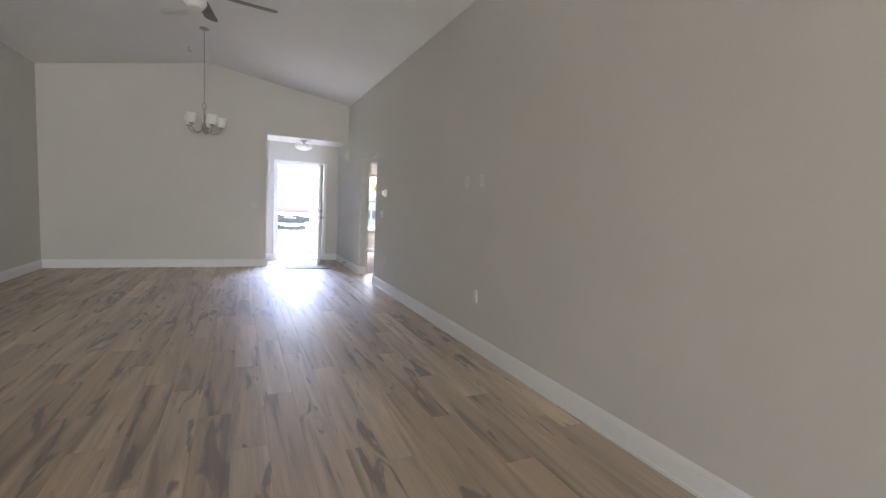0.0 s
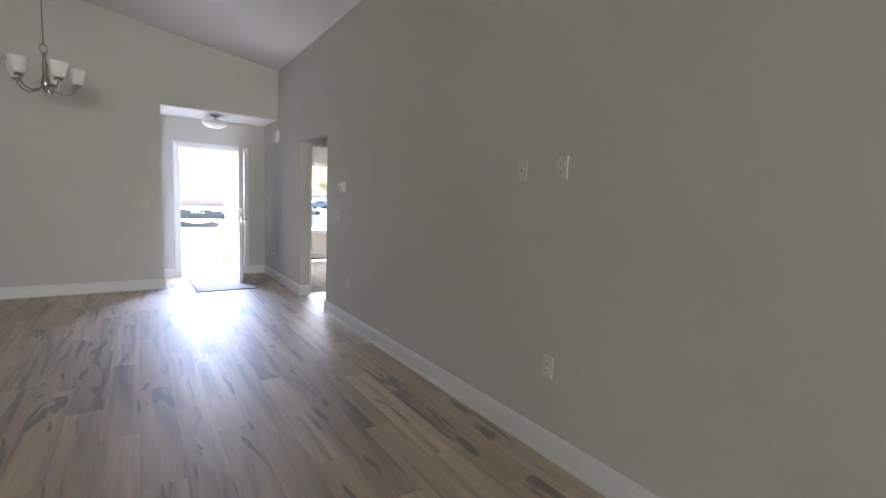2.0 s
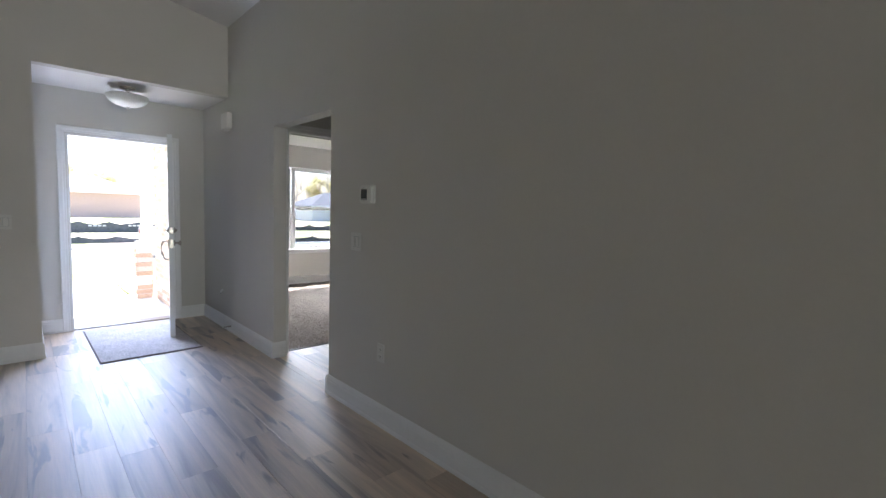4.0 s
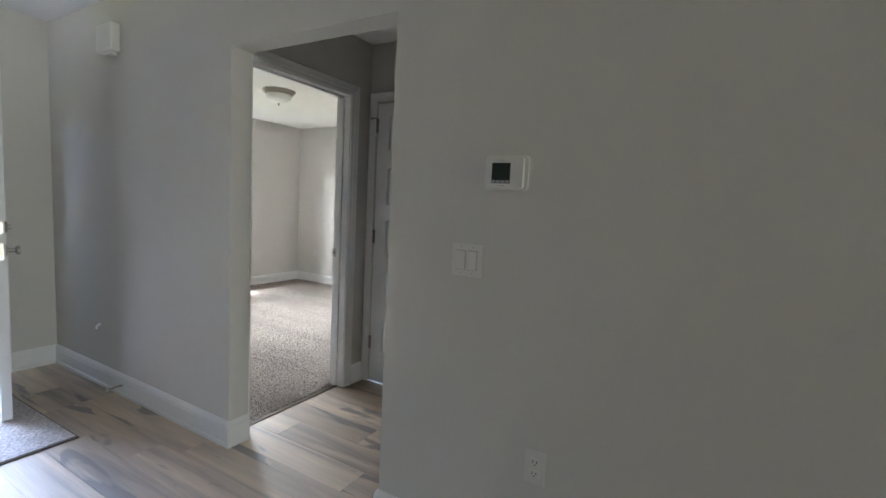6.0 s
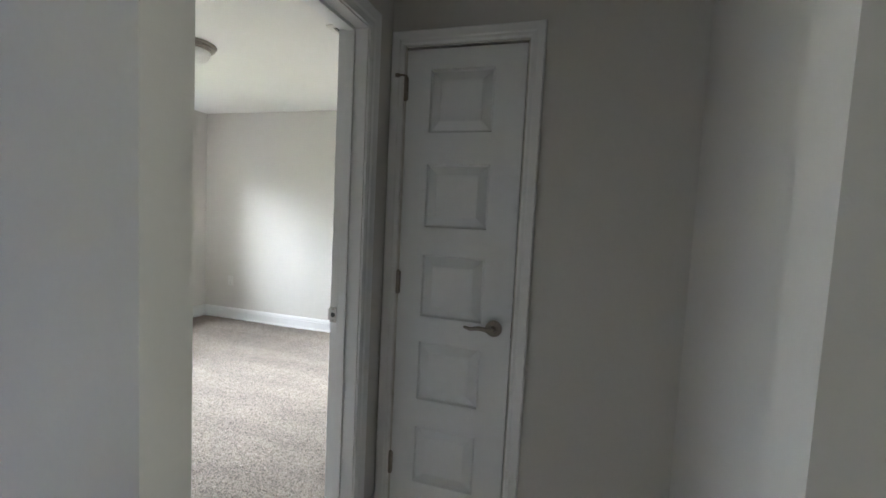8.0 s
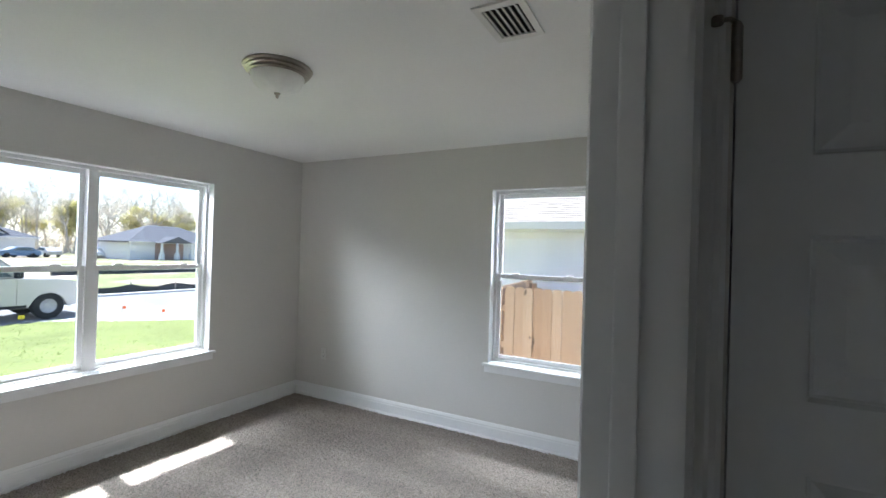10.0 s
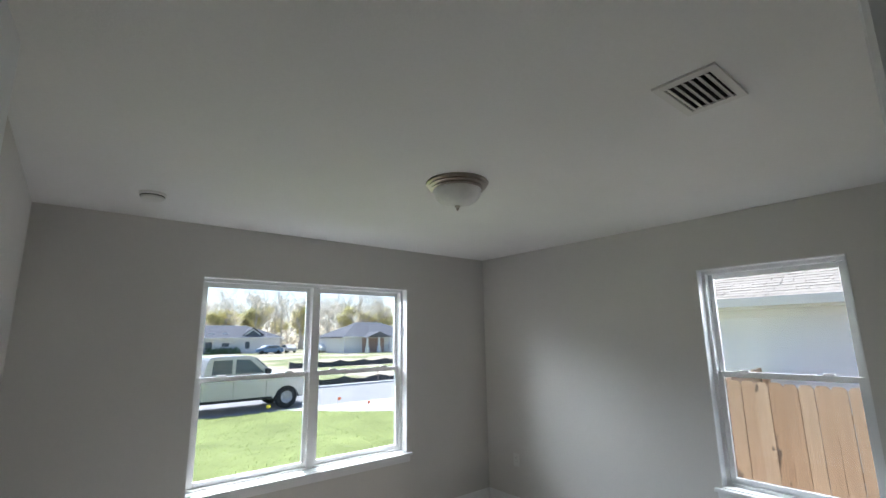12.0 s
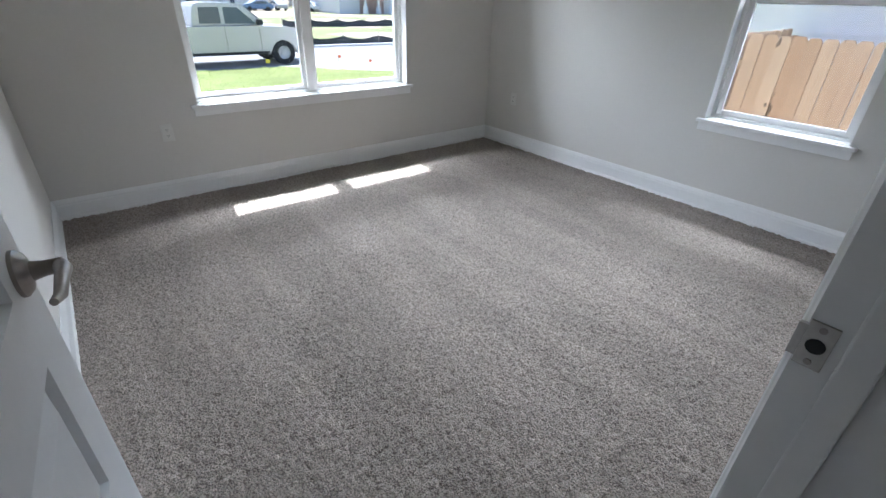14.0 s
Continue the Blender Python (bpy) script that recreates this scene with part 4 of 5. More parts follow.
def sheet(name, mat, xs, ys, label, category, keep=lambda x, y: True, lift=0.0, rough=0.0):
    bm = bmesh.new()
    grid = [[bm.verts.new((x, y, ground_z(x, y) + lift + (random.uniform(0, rough) if rough else 0))) for x in xs] for y in ys]
    for j in range(len(ys) - 1):
        for i in range(len(xs) - 1):
            if keep((xs[i] + xs[i + 1]) / 2, (ys[j] + ys[j + 1]) / 2):
                bm.faces.new((grid[j][i], grid[j][i + 1], grid[j + 1][i + 1], grid[j + 1][i]))
    return structure(name, bm, mat, label, category)


def spread(a, b, step):
    n = max(1, round((b - a) / step))
    return [a + (b - a) * k / n for k in range(n + 1)]


sheet("ground", FIELD, spread(-900, -60, 120) + spread(-40, -12, 4) + spread(-11, 18, 0.6) + spread(20, 60, 4) + spread(90, 900, 135), spread(-600, -40, 140) + spread(-20, 4, 4) + spread(4.8, 18, 0.4) + spread(20, 60, 4) + spread(80, 1400, 165), "open ground of dry and green grass", "ground", lift=-0.06)
def lawn_edge(x):
    return 17.6 if x < 6.9 else 17.6 - 1.9 * (x - 6.9) - (0.3 if x > 7.4 else 0)


sheet("lawn", GRASS, spread(-9, 16, 0.125), spread(4.9, 17.7, 0.16), "bright green front lawn, freshly sodded", "lawn", keep=lambda x, y: y < lawn_edge(x) and not (-2.3 < x < -0.35 and y < 7.2), lift=0.0, rough=0.035)
structure("road", boxes((-200, 200, 17.4, 23.6, -1.0, -0.87)), ASPHALT, "pale sunlit residential street", "road")
drive = bmesh.new()
prism(drive, [(8.6, 6.0, -0.9), (14.5, 6.0, -0.9), (15.5, 17.6, -0.9), (6.2, 17.6, -0.9), (7.2, 16.6, -0.9), (8.2, 14.8, -0.9)], (0, 0, 0.07))
structure("driveway", drive, CONCRETE, "pale concrete driveway meeting the street", "driveway")
kerb = thing("kerb", "pale concrete kerb along the street", "kerb", kind="structure")
part("kerb_far", boxes((-200, 200, 23.6, 23.9, -1.0, -0.78, 0.02)), CONCRETE, kerb)
structure("porch_slab", boxes((-2.6, -0.1, DY + 0.14, 5.3, -0.35, -0.05)), CONCRETE, "pale concrete porch floor", "porch")
structure("walkway", boxes((-2.25, -0.45, 5.3, 7.4, -0.4, -0.10)), CONCRETE, "pale concrete front walk", "path")
structure("porch_ceiling", boxes((-2.6, -0.1, DY + 0.14, 5.3, 2.45, 2.6)), FARWHITE, "white porch ceiling", "ceiling")
structure("porch_beam", boxes((-2.6, -0.2, 4.86, 5.08, 2.10, 2.45)), FARWHITE, "white porch beam", "beam")
structure("wall_porch_end", boxes((-2.75, -2.6, DY, 4.6, -0.35, 2.6)), FARBRICK, "brick wall at the far side of the porch", "wall")

# grass blades nearest to the house
gb = []
gf = []
for k in range(14000):
    x, y = random.uniform(-1.5, 9), random.uniform(5.1, 17.3)
    if y > lawn_edge(x) or (-2.3 < x < -0.35 and y < 7.4):
        continue
    z, h, a = ground_z(x, y), random.uniform(0.02, 0.055), random.uniform(0, 6.28)
    dx, dy = 0.012 * math.cos(a), 0.012 * math.sin(a)
    i = len(gb)
    gb += [(x - dx, y - dy, z), (x + dx, y + dy, z), (x + 2 * dy, y - 2 * dx, z + h)]
    gf.append((i, i + 1, i + 2))
gm = bpy.data.meshes.new("grass_blades")
gm.from_pydata(gb, [], gf)
gm.materials.append(BLADEGRASS)
tagged(new("grass_blades", gm), "short bright green grass blades", "grass", kind="stuff")

# porch pier with a white column
pier = thing("porch_column", "white tapered column on a low brick pier", "column", pose(-0.325, 5.0, -0.05))
part("pier_core", boxes((-0.1, 0.1, -0.1, 0.1, 0, 0.74)), MORTAR, pier)
part("cap", boxes((-0.13, 0.13, -0.13, 0.13, 0.74, 0.785, 0.008)), CONCRETE, pier)
col = bmesh.new()
prism(col, [(-0.07, -0.07, 0.785), (0.07, -0.07, 0.785), (0.07, 0.07, 0.785), (-0.07, 0.07, 0.785)], (0, 0, 1.37))
for v in col.verts:
    if v.co.z > 1:
        v.co.x *= 0.8
        v.co.y *= 0.8
    v.co.x += 0.055
part("shaft", col, FARWHITE, pier)


def pickup():
    t = thing("pickup_truck", "silver crew-cab pickup truck parked along the street", "truck", pose(1.95, 18.2, -0.87))
    L, Wd = 5.8, 1.95

    def side(outline, y0, y1, mat, name, bevel=0.03, parent=t):
        bm = bmesh.new()
        prism(bm, [(x, y0, z) for x, z in outline], (0, y1 - y0, 0))
        bmesh.ops.bevel(bm, geom=list(bm.edges), offset=bevel, segments=2, affect="EDGES")
        return part(name, bm, mat, parent, "", True)

    def arch(cx, r=0.47):
        return [(cx + r * math.cos(math.pi * k / 10), 0.36 + r * math.sin(math.pi * k / 10)) for k in range(11)]

    lower = [(0.08, 0.5), (0.05, 0.62), (0.05, 1.22), (3.9, 1.26), (5.0, 1.22), (5.6, 1.12), (5.76, 0.95), (5.78, 0.5)] + [(5.4, 0.4)] + arch(4.78) + [(4.2, 0.4), (1.75, 0.4)] + arch(1.22) + [(0.65, 0.5)]
    side(lower, 0.0, Wd, SILVER, "body", 0.025)
    cab = [(1.95, 1.24), (2.02, 1.6), (2.1, 1.86), (2.35, 1.92), (3.35, 1.92), (3.6, 1.86), (4.25, 1.28)]
    side(cab, 0.1, Wd - 0.1, SILVER, "cab", 0.05)
    for pts in ([(2.2, 1.32), (2.24, 1.78), (2.85, 1.80), (2.85, 1.32)], [(2.97, 1.32), (2.97, 1.80), (3.42, 1.79), (3.95, 1.32)]):
        for y in (0.092, Wd - 0.108):
            side(pts, y, y + 0.016, CARGLASS, "side_window", 0.004)
    ws = bmesh.new()
    prism(ws, [(3.68, 0.25, 1.82), (4.24, 0.2, 1.32), (4.24, Wd - 0.2, 1.32), (3.68, Wd - 0.25, 1.82)], (0.02, 0, 0.02))
    part("windscreen", ws, CARGLASS, t)
    for x in (2.9, 4.02):
        part("door_gap", boxes((x - 0.006, x + 0.006, -0.003, 0.002, 0.52, 1.22)), DARK, t)
        part("door_handle", boxes((x - 0.26, x - 0.1, -0.03, 0.0, 1.06, 1.10, 0.008)), SILVER, t)
    part("sill_trim", boxes((1.75, 4.25, -0.012, 0.02, 0.38, 0.47, 0.01)), RUBBER, t, "dark sill strip")
    part("bumper_front", boxes((5.6, 5.9, 0.02, Wd - 0.02, 0.42, 0.66, 0.04)), NICKEL, t)
    part("bumper_rear", boxes((-0.12, 0.1, 0.05, Wd - 0.05, 0.45, 0.62, 0.03)), NICKEL, t)
    part("grille", boxes((5.74, 5.8, 0.4, Wd - 0.4, 0.7, 1.0, 0.01)), DARK, t)
    for y in (0.06, Wd - 0.3):
        part("headlight", boxes((5.62, 5.79, y, y + 0.24, 0.82, 1.0, 0.02)), FARGLASS, t)
        part("tail_light", boxes((0.03, 0.09, y, y + 0.14, 0.85, 1.15, 0.01)), LAMPRED, t)
    part("mirror", boxes((3.95, 4.12, -0.17, 0.06, 1.28, 1.46, 0.03)), DARK, t)
    for cx in (1.22, 4.78):
        for y, s in ((0.12, -1), (Wd - 0.12, 1)):
            w = bmesh.new()
            lathe(w, [(0.22, -0.12), (0.37, -0.12), (0.40, -0.09), (0.40, 0.09), (0.37, 0.12), (0.22, 0.12), (0.22, -0.12)], (cx, y, 0.40), 28, pose(0, 0, 0, 90, 0, 0))
            tyre = part("wheel", w, RUBBER, t, "black tyre", True)
            w = bmesh.new()
            lathe(w, [(0, -0.06), (0.06, -0.06), (0.08, -0.04), (0.2, -0.07), (0.235, -0.11), (0.235, 0.1), (0, 0.1)], (cx, y, 0.40), 28, pose(0, 0, 0, -90 if s > 0 else 90, 0, 0) @ pose(0, 0, 0, 180, 0, 0))
            part("rim", w, SILVER, tyre, "pale alloy rim", True)
            for k in range(5):
                w = bmesh.new()
                box(w, 0.07, 0.2, -0.02, 0.02, -0.005, 0.015, 0.003)
                bmesh.ops.transform(w, matrix=Matrix.Translation((cx, y + s * 0.075, 0.40)) @ pose(0, 0, 0, 90, 0, 0) @ pose(0, 0, 0, 0, 0, 72 * k), verts=w.verts)
                part("spoke", w, SIGNGREY, tyre)
    return t


pickup()


def car(x, y, turn, mat, label):
    t = thing("parked_car", label, "car", pose(x, y, -0.91, 0, 0, turn), "cars by the houses")
    bm = bmesh.new()
    prism(bm, [(px, 0, pz) for px, pz in ((0, 0.35), (0, 0.85), (0.1, 0.95), (0.5, 1.0), (1.0, 1.45), (2.4, 1.48), (3.2, 1.0), (4.2, 0.9), (4.4, 0.7), (4.4, 0.35))], (0, 1.8, 0))
    bmesh.ops.bevel(bm, geom=list(bm.edges), offset=0.06, segments=2, affect="EDGES")
    part("body", bm, mat, t, "", True)
    bm = bmesh.new()
    prism(bm, [(0.75, -0.01, 1.0), (1.08, -0.01, 1.38), (2.35, -0.01, 1.4), (2.95, -0.01, 1.0)], (0, 1.82, 0))
    part("windows", bm, CARGLASS, t)
    for cx in (0.85, 3.5):
        for wy in (0.0, 1.6):
            bm = bmesh.new()
            lathe(bm, [(0, -0.02), (0.33, -0.02), (0.33, 0.2), (0, 0.2)], (cx, wy + 0.2, 0.33), 18, pose(0, 0, 0, 90, 0, 0))
            part("wheel", bm, RUBBER, t)
    return t


car(26.0, 82, 10, CARWHITE, "white hatchback parked before a far house")
car(29.4, 82, 170, CARBLUE, "blue saloon car parked before a far house")
car(32.6, 83, 95, SILVER, "silver car parked before a far house")
car(37.0, 79, 100, CARWHITE, "white car parked on a far drive")


def house(label, x, y, w, d, eave, peak, wall_mat, roof_mat, openings, porch=None, skylights=0):
    """A one-storey house with a hipped roof; openings: (x0, x1, z0, z1, kind) along its front, which looks towards -y."""
    h = thing("house", label, "house", pose(x, y, -0.9), "houses across the street")
    part("wall", boxes((0, w, 0, d, 0, eave)), wall_mat, h)
    o = 0.5
    bm = bmesh.new()
    run = min(d / 2, w / 2) + o
    a = [bm.verts.new(p) for p in ((-o, -o, eave - 0.05), (w + o, -o, eave - 0.05), (w + o, d + o, eave - 0.05), (-o, d + o, eave - 0.05))]
    b = [bm.verts.new(p) for p in ((-o, -o, eave + 0.15), (w + o, -o, eave + 0.15), (w + o, d + o, eave + 0.15), (-o, d + o, eave + 0.15))]
    r0, r1 = bm.verts.new((run - o, d / 2, peak)), bm.verts.new((w + o - run, d / 2, peak))
    for i in range(4):
        bm.faces.new((a[i], a[(i + 1) % 4], b[(i + 1) % 4], b[i]))
    bm.faces.new(a[::-1])
    bm.faces.new((b[0], b[1], r1, r0)), bm.faces.new((b[1], b[2], r1)), bm.faces.new((b[2], b[3], r0, r1)), bm.faces.new((b[3], b[0], r0))
    roof = part("roof", bm, roof_mat, h)
    part("fascia", boxes((-o, w + o, -o - 0.03, -o - 0.002, eave - 0.05, eave + 0.17)), FARWHITE, h)
    for k in range(skylights):
        part("skylight", boxes((w * 0.3 + 2.2 * k, w * 0.3 + 2.2 * k + 0.8, d * 0.1, d * 0.1 + 0.7, eave + 0.6, eave + 1.0)), FARWHITE, roof)
    for x0, x1, z0, z1, kind in openings:
        win = part(kind, boxes((x0, x1, -0.04, 0.02, z0, z1)), FARGLASS if kind == "window" else FARWHITE, h)
        part("frame", boxes((x0 - 0.1, x1 + 0.1, -0.06, -0.041, z1, z1 + 0.1), (x0 - 0.1, x1 + 0.1, -0.06, -0.041, z0 - 0.1, z0), (x0 - 0.1, x0, -0.06, -0.041, z0, z1), (x1, x1 + 0.1, -0.06, -0.041, z0, z1)), FARWHITE, win)
    if porch:
        x0, x1, g = porch
        bm = bmesh.new()
        prism(bm, [(x0, -2.2, eave), (x1, -2.2, eave), ((x0 + x1) / 2, -2.2, eave + g)], (0, 6, 0))
        part("porch_roof", bm, roof_mat, h)
        part("porch_recess", boxes((x0 + 0.3, x1 - 0.3, -0.05, 0.0, 0, eave - 0.1)), FARBRICK, h)
        for cx in (x0 + 0.2, (x0 + x1) / 2, x1 - 0.2):
            bm = bmesh.new()
            lathe(bm, [(0, 0), (0.42, 0), (0.36, 1.0), (0.22, 1.05), (0.15, eave), (0, eave)], (cx, -2.0, 0), 12)
            part("porch_column", bm, FARWHITE, h)
    return h


far_white = house("white one-storey house with grey hipped roof and skylights", 14.2, 90, 17.6, 10, 2.7, 5.2, FARWHITE, GREYROOF, [(1.2, 2.2, 0.9, 2.1, "window"), (4.5, 5.6, 0.9, 2.1, "window"), (7.2, 8.4, 1.3, 1.9, "window"), (9.8, 10.7, 0, 2.1, "door"), (11.2, 12.0, 0.8, 2.1, "window")], skylights=2)
house("white one-storey house with a columned porch and grey roof", 36.3, 72, 15, 10, 2.6, 5.4, FARWHITE, GREYROOF, [(12.4, 14.2, 0.2, 2.3, "garage_door")], porch=(3.2, 8.2, 1.0))
house("pale brick one-storey house with blue-grey hipped roof", -9.0, 80, 21.0, 11, 3.6, 6.3, FARBRICK, GREYROOF, [(2.0, 3.4, 0.9, 2.2, "window"), (8.0, 9.4, 0.9, 2.2, "window")])

part("gable_wall", prism(bmesh.new(), [(1.8, -0.6, 0), (4.0, -0.6, 0), (4.0, -0.6, 3.6), (2.9, -0.6, 4.5), (1.8, -0.6, 3.6)], (0, 2.4, 0)), FARWHITE, far_white)
dormer = part("dormer", prism(bmesh.new(), [(10.9, 0.6, 3.2), (14.5, 0.6, 3.2), (12.7, 0.6, 4.5)], (0, 3.6, 0)), FARWHITE, far_white)
part("louvre", prism(bmesh.new(), [(11.5, 0.56, 3.3), (13.9, 0.56, 3.3), (12.7, 0.56, 4.2)], (0, 0.03, 0)), FARGLASS, dormer, "dark gable vent")
part("dormer_roof", prism(bmesh.new(), [(10.6, 0.3, 3.1), (12.7, 0.3, 4.62), (14.8, 0.3, 3.1), (14.8, 0.3, 3.22), (12.7, 0.3, 4.75), (10.6, 0.3, 3.22)], (0, 3.9, 0)), GREYROOF, dormer)

# shrubs beside the white house
for k in range(5):
    sh = thing("shrub", "rounded dark green shrub against a house wall", "shrub", pose(19.2 + 1.1 * k, 88.8, -0.9), "shrubs by the house")
    pts, fc = [], []
    for q in range(420):
        v = Vector((random.gauss(0, 1), random.gauss(0, 1), random.gauss(0, 1))).normalized() * random.uniform(0.5, 0.8 + 0.15 * random.random())
        v = Vector((v.x, v.y, abs(v.z) * 1.4))
        u, w = Vector((random.gauss(0, .1), random.gauss(0, .1), random.gauss(0, .1))), Vector((random.gauss(0, .1), random.gauss(0, .1), random.gauss(0, .1)))
        i = len(pts)
        pts += [v, v + u, v + w]
        fc.append((i, i + 1, i + 2))
    smesh = bpy.data.meshes.new("foliage")
    smesh.from_pydata(pts, [], fc)
    smesh.materials.append(SHRUB)
    part_ob = new("foliage", smesh)
    part_ob.parent = sh


# silt fence: sagging black fabric between stakes
def silt_fence(x0, x1, y, h, label, printed):
    s = thing("silt_fence", label, "fence", pose(0, 0, -0.9), "silt fences")
    n = 40
    pts, fc = [], []
    for k in range(n + 1):
        x = x0 + (x1 - x0) * k / n
        sag = 0.16 * abs(math.sin(math.pi * k / 5)) + random.uniform(0, 0.08)
        yy = y + 0.12 * noise.noise((x * 0.7, y, 0))
        for zz, dy in ((0, 0.0), (h * 0.5, 0.06 * noise.noise((x * 2, 1, y))), (h - sag, -0.02)):
            pts += [(x, yy + dy, zz), (x, yy + dy + 0.015, zz)]
    for k in range(n):
        for j in range(2):
            a = k * 6 + j * 2
            fc += [(a, a + 6, a + 8, a + 2), (a + 1, a + 3, a + 9, a + 7)]
        a = k * 6 + 4
        fc.append((a, a + 6, a + 7, a + 1))
    fm = bpy.data.meshes.new("fabric")
    fm.from_pydata(pts, [], fc)
    fm.materials.append(SILT)
    f = new("fabric", fm)
    f.parent = s
    for k in range(0, n + 1, 5):
        x = x0 + (x1 - x0) * k / n
        part("stake", boxes((x - 0.02, x + 0.02, y + 0.03, y + 0.07, 0, h + 0.1)), BARK, s)
    if printed:
        for k in range(int((x1 - x0) / 2.4)):
            x = x0 + 0.6 + 2.4 * k
            for q in range(4):
                part("printed_bar", boxes((x + 0.28 * q, x + 0.2 + 0.28 * q, y - 0.16, y - 0.155, h * 0.55, h * 0.68)), SIGNGREY, f)


silt_fence(-6, 8.5, 38.5, 0.85, "black silt fence with worn printing on far stakes", True)
silt_fence(-6, 7.0, 27.8, 0.45, "low black silt fence sagging beyond the street", False)
silt_fence(8.2, 26, 25.2, 0.45, "black silt fence sagging between stakes beyond the street", False)
silt_fence(15, 34, 40.0, 0.6, "black silt fence further back on cleared ground", False)
for x, y, z1 in ((8.0, 17.2, 0), (9.0, 15.0, 0), (8.3, 15.6, 0)):
    fl = thing("marker_flag", "small orange survey flag in the lawn", "flag", pose(x, y - 0.6, -0.87 if y > 15 else -0.8), "survey flags")
    part("wire", boxes((-0.004, 0.004, -0.004, 0.004, 0, 0.4)), BRONZE, fl)
    part("flag", boxes((0, 0.1, -0.003, 0.003, 0.32, 0.41)), ORANGE, fl)
fl = thing("marker_flag", "small yellow survey flag in the lawn", "flag", pose(5.75, 17.2, -0.85), "survey flags")
part("wire", boxes((-0.004, 0.004, -0.004, 0.004, 0, 0.3)), BRONZE, fl)
part("flag", boxes((-0.07, 0.07, -0.003, 0.003, 0.18, 0.29)), YELLOW, fl)


# ---- trees ----
def tree_mesh(seed, height, leaves, mat, bare):
    rnd = random.Random(seed)
    wood = bmesh.new()
    tips = []

    def grow(p, way, length, r, depth):
        q = p + way * length * 0.5 + Vector((rnd.gauss(0, .06), rnd.gauss(0, .06), 0)) * length
        end = q + (way + Vector((rnd.gauss(0, .12), rnd.gauss(0, .12), 0.05))).normalized() * length * 0.5
        tube(wood, [p, q, end], [r, r * 0.85, r * 0.65], 5)
        tips.extend((q, end) if depth < 3 else (end,))
        if depth:
            for _ in range(3 if depth > 1 else 4):
                turn = Vector((rnd.gauss(0, 0.55), rnd.gauss(0, 0.55), rnd.uniform(0.15, 0.8)))
                grow(end if rnd.random() < 0.7 else q, (way * 0.75 + turn).normalized(), length * rnd.uniform(0.5, 0.72), r * 0.55, depth - 1)

    grow(Vector((0, 0, 0)), Vector((0, 0, 1)), height * 0.36, height * 0.016, 4)
    trunk = mesh_of("trunk", wood, BARK)
    pts, fc = [], []
    for _ in range(leaves):
        c = rnd.choice(tips) + Vector((rnd.gauss(0, .5), rnd.gauss(0, .5), rnd.gauss(0, .45))) * (height / 14)
        if c.z < height * 0.22:
            continue
        s = rnd.uniform(0.10, 0.26) * bare
        u, w = Vector((rnd.gauss(0, s), rnd.gauss(0, s), rnd.gauss(0, s))), Vector((rnd.gauss(0, s), rnd.gauss(0, s), rnd.gauss(0, s)))
        i = len(pts)
        pts += [c - u, c + w, c + u, c - w]
        fc.append((i, i + 1, i + 2, i + 3))
    crown = bpy.data.meshes.new("crown")
    crown.from_pydata(pts, [], fc)
    crown.materials.append(mat)
    return trunk, crown


kinds = [tree_mesh(3, 15, 6500, LEAF, 0.55), tree_mesh(8, 18, 2600, LEAFPALE, 0.34), tree_mesh(21, 14, 5600, LEAF, 0.5), tree_mesh(34, 19, 2000, LEAFPALE, 0.34)]
words = ["tall tree with fresh yellow-green spring leaves", "bare tall tree with pale budding twigs"] * 2
first = {}
rnd = random.Random(5)
for k in range(120):
    kind = rnd.choice((0, 1, 2, 3, 1, 3))
    u = k / 119
    x = -35 + 125 * u + rnd.uniform(-2, 2)
    y = 113 + rnd.uniform(-6, 14) - 14 * max(0, u - 0.55)
    m = pose(x, y, -0.9, 0, 0, rnd.uniform(0, 360)) @ Matrix.Scale(rnd.uniform(0.62, 0.95), 4)
    t = thing("tree", words[kind], "tree", m, "far trees behind the houses")
    for nm, mesh in zip(("trunk", "crown"), kinds[kind]):
        o = new(nm, mesh)
        o.parent = t
wood_pts, wood_fc = [], []
for k in range(9000):
    x = rnd.uniform(-90, 190)
    y = 150 - 0.12 * max(0, x - 20) + rnd.uniform(-5, 5)
    z = -0.9 + abs(rnd.gauss(0, 1)) * 4.5 * (1 + 0.5 * noise.noise((x * 0.08, 0, 0)))
    i = len(wood_pts)
    for _ in range(3):
        wood_pts.append((x + rnd.gauss(0, .7), y + rnd.gauss(0, .7), z + rnd.gauss(0, .7)))
    wood_fc.append((i, i + 1, i + 2))
wm = bpy.data.meshes.new("far_wood")
wm.from_pydata(wood_pts, [], wood_fc)
wm.materials.append(LEAFPALE)
tagged(new("far_wood", wm), "far belt of pale spring woodland", "woodland", kind="stuff")


# ---- neighbour's house and fence ----
FXX, FTOP = 6.6, 1.06
pk = bmesh.new()
prism(pk, [(0, 0.002, 0), (0, 0.138, 0), (0, 0.138, 1.79), (0, 0.112, 1.83), (0, 0.028, 1.83), (0, 0.002, 1.79)], (0.018, 0, 0))
picket = mesh_of("picket", pk, PICKET)


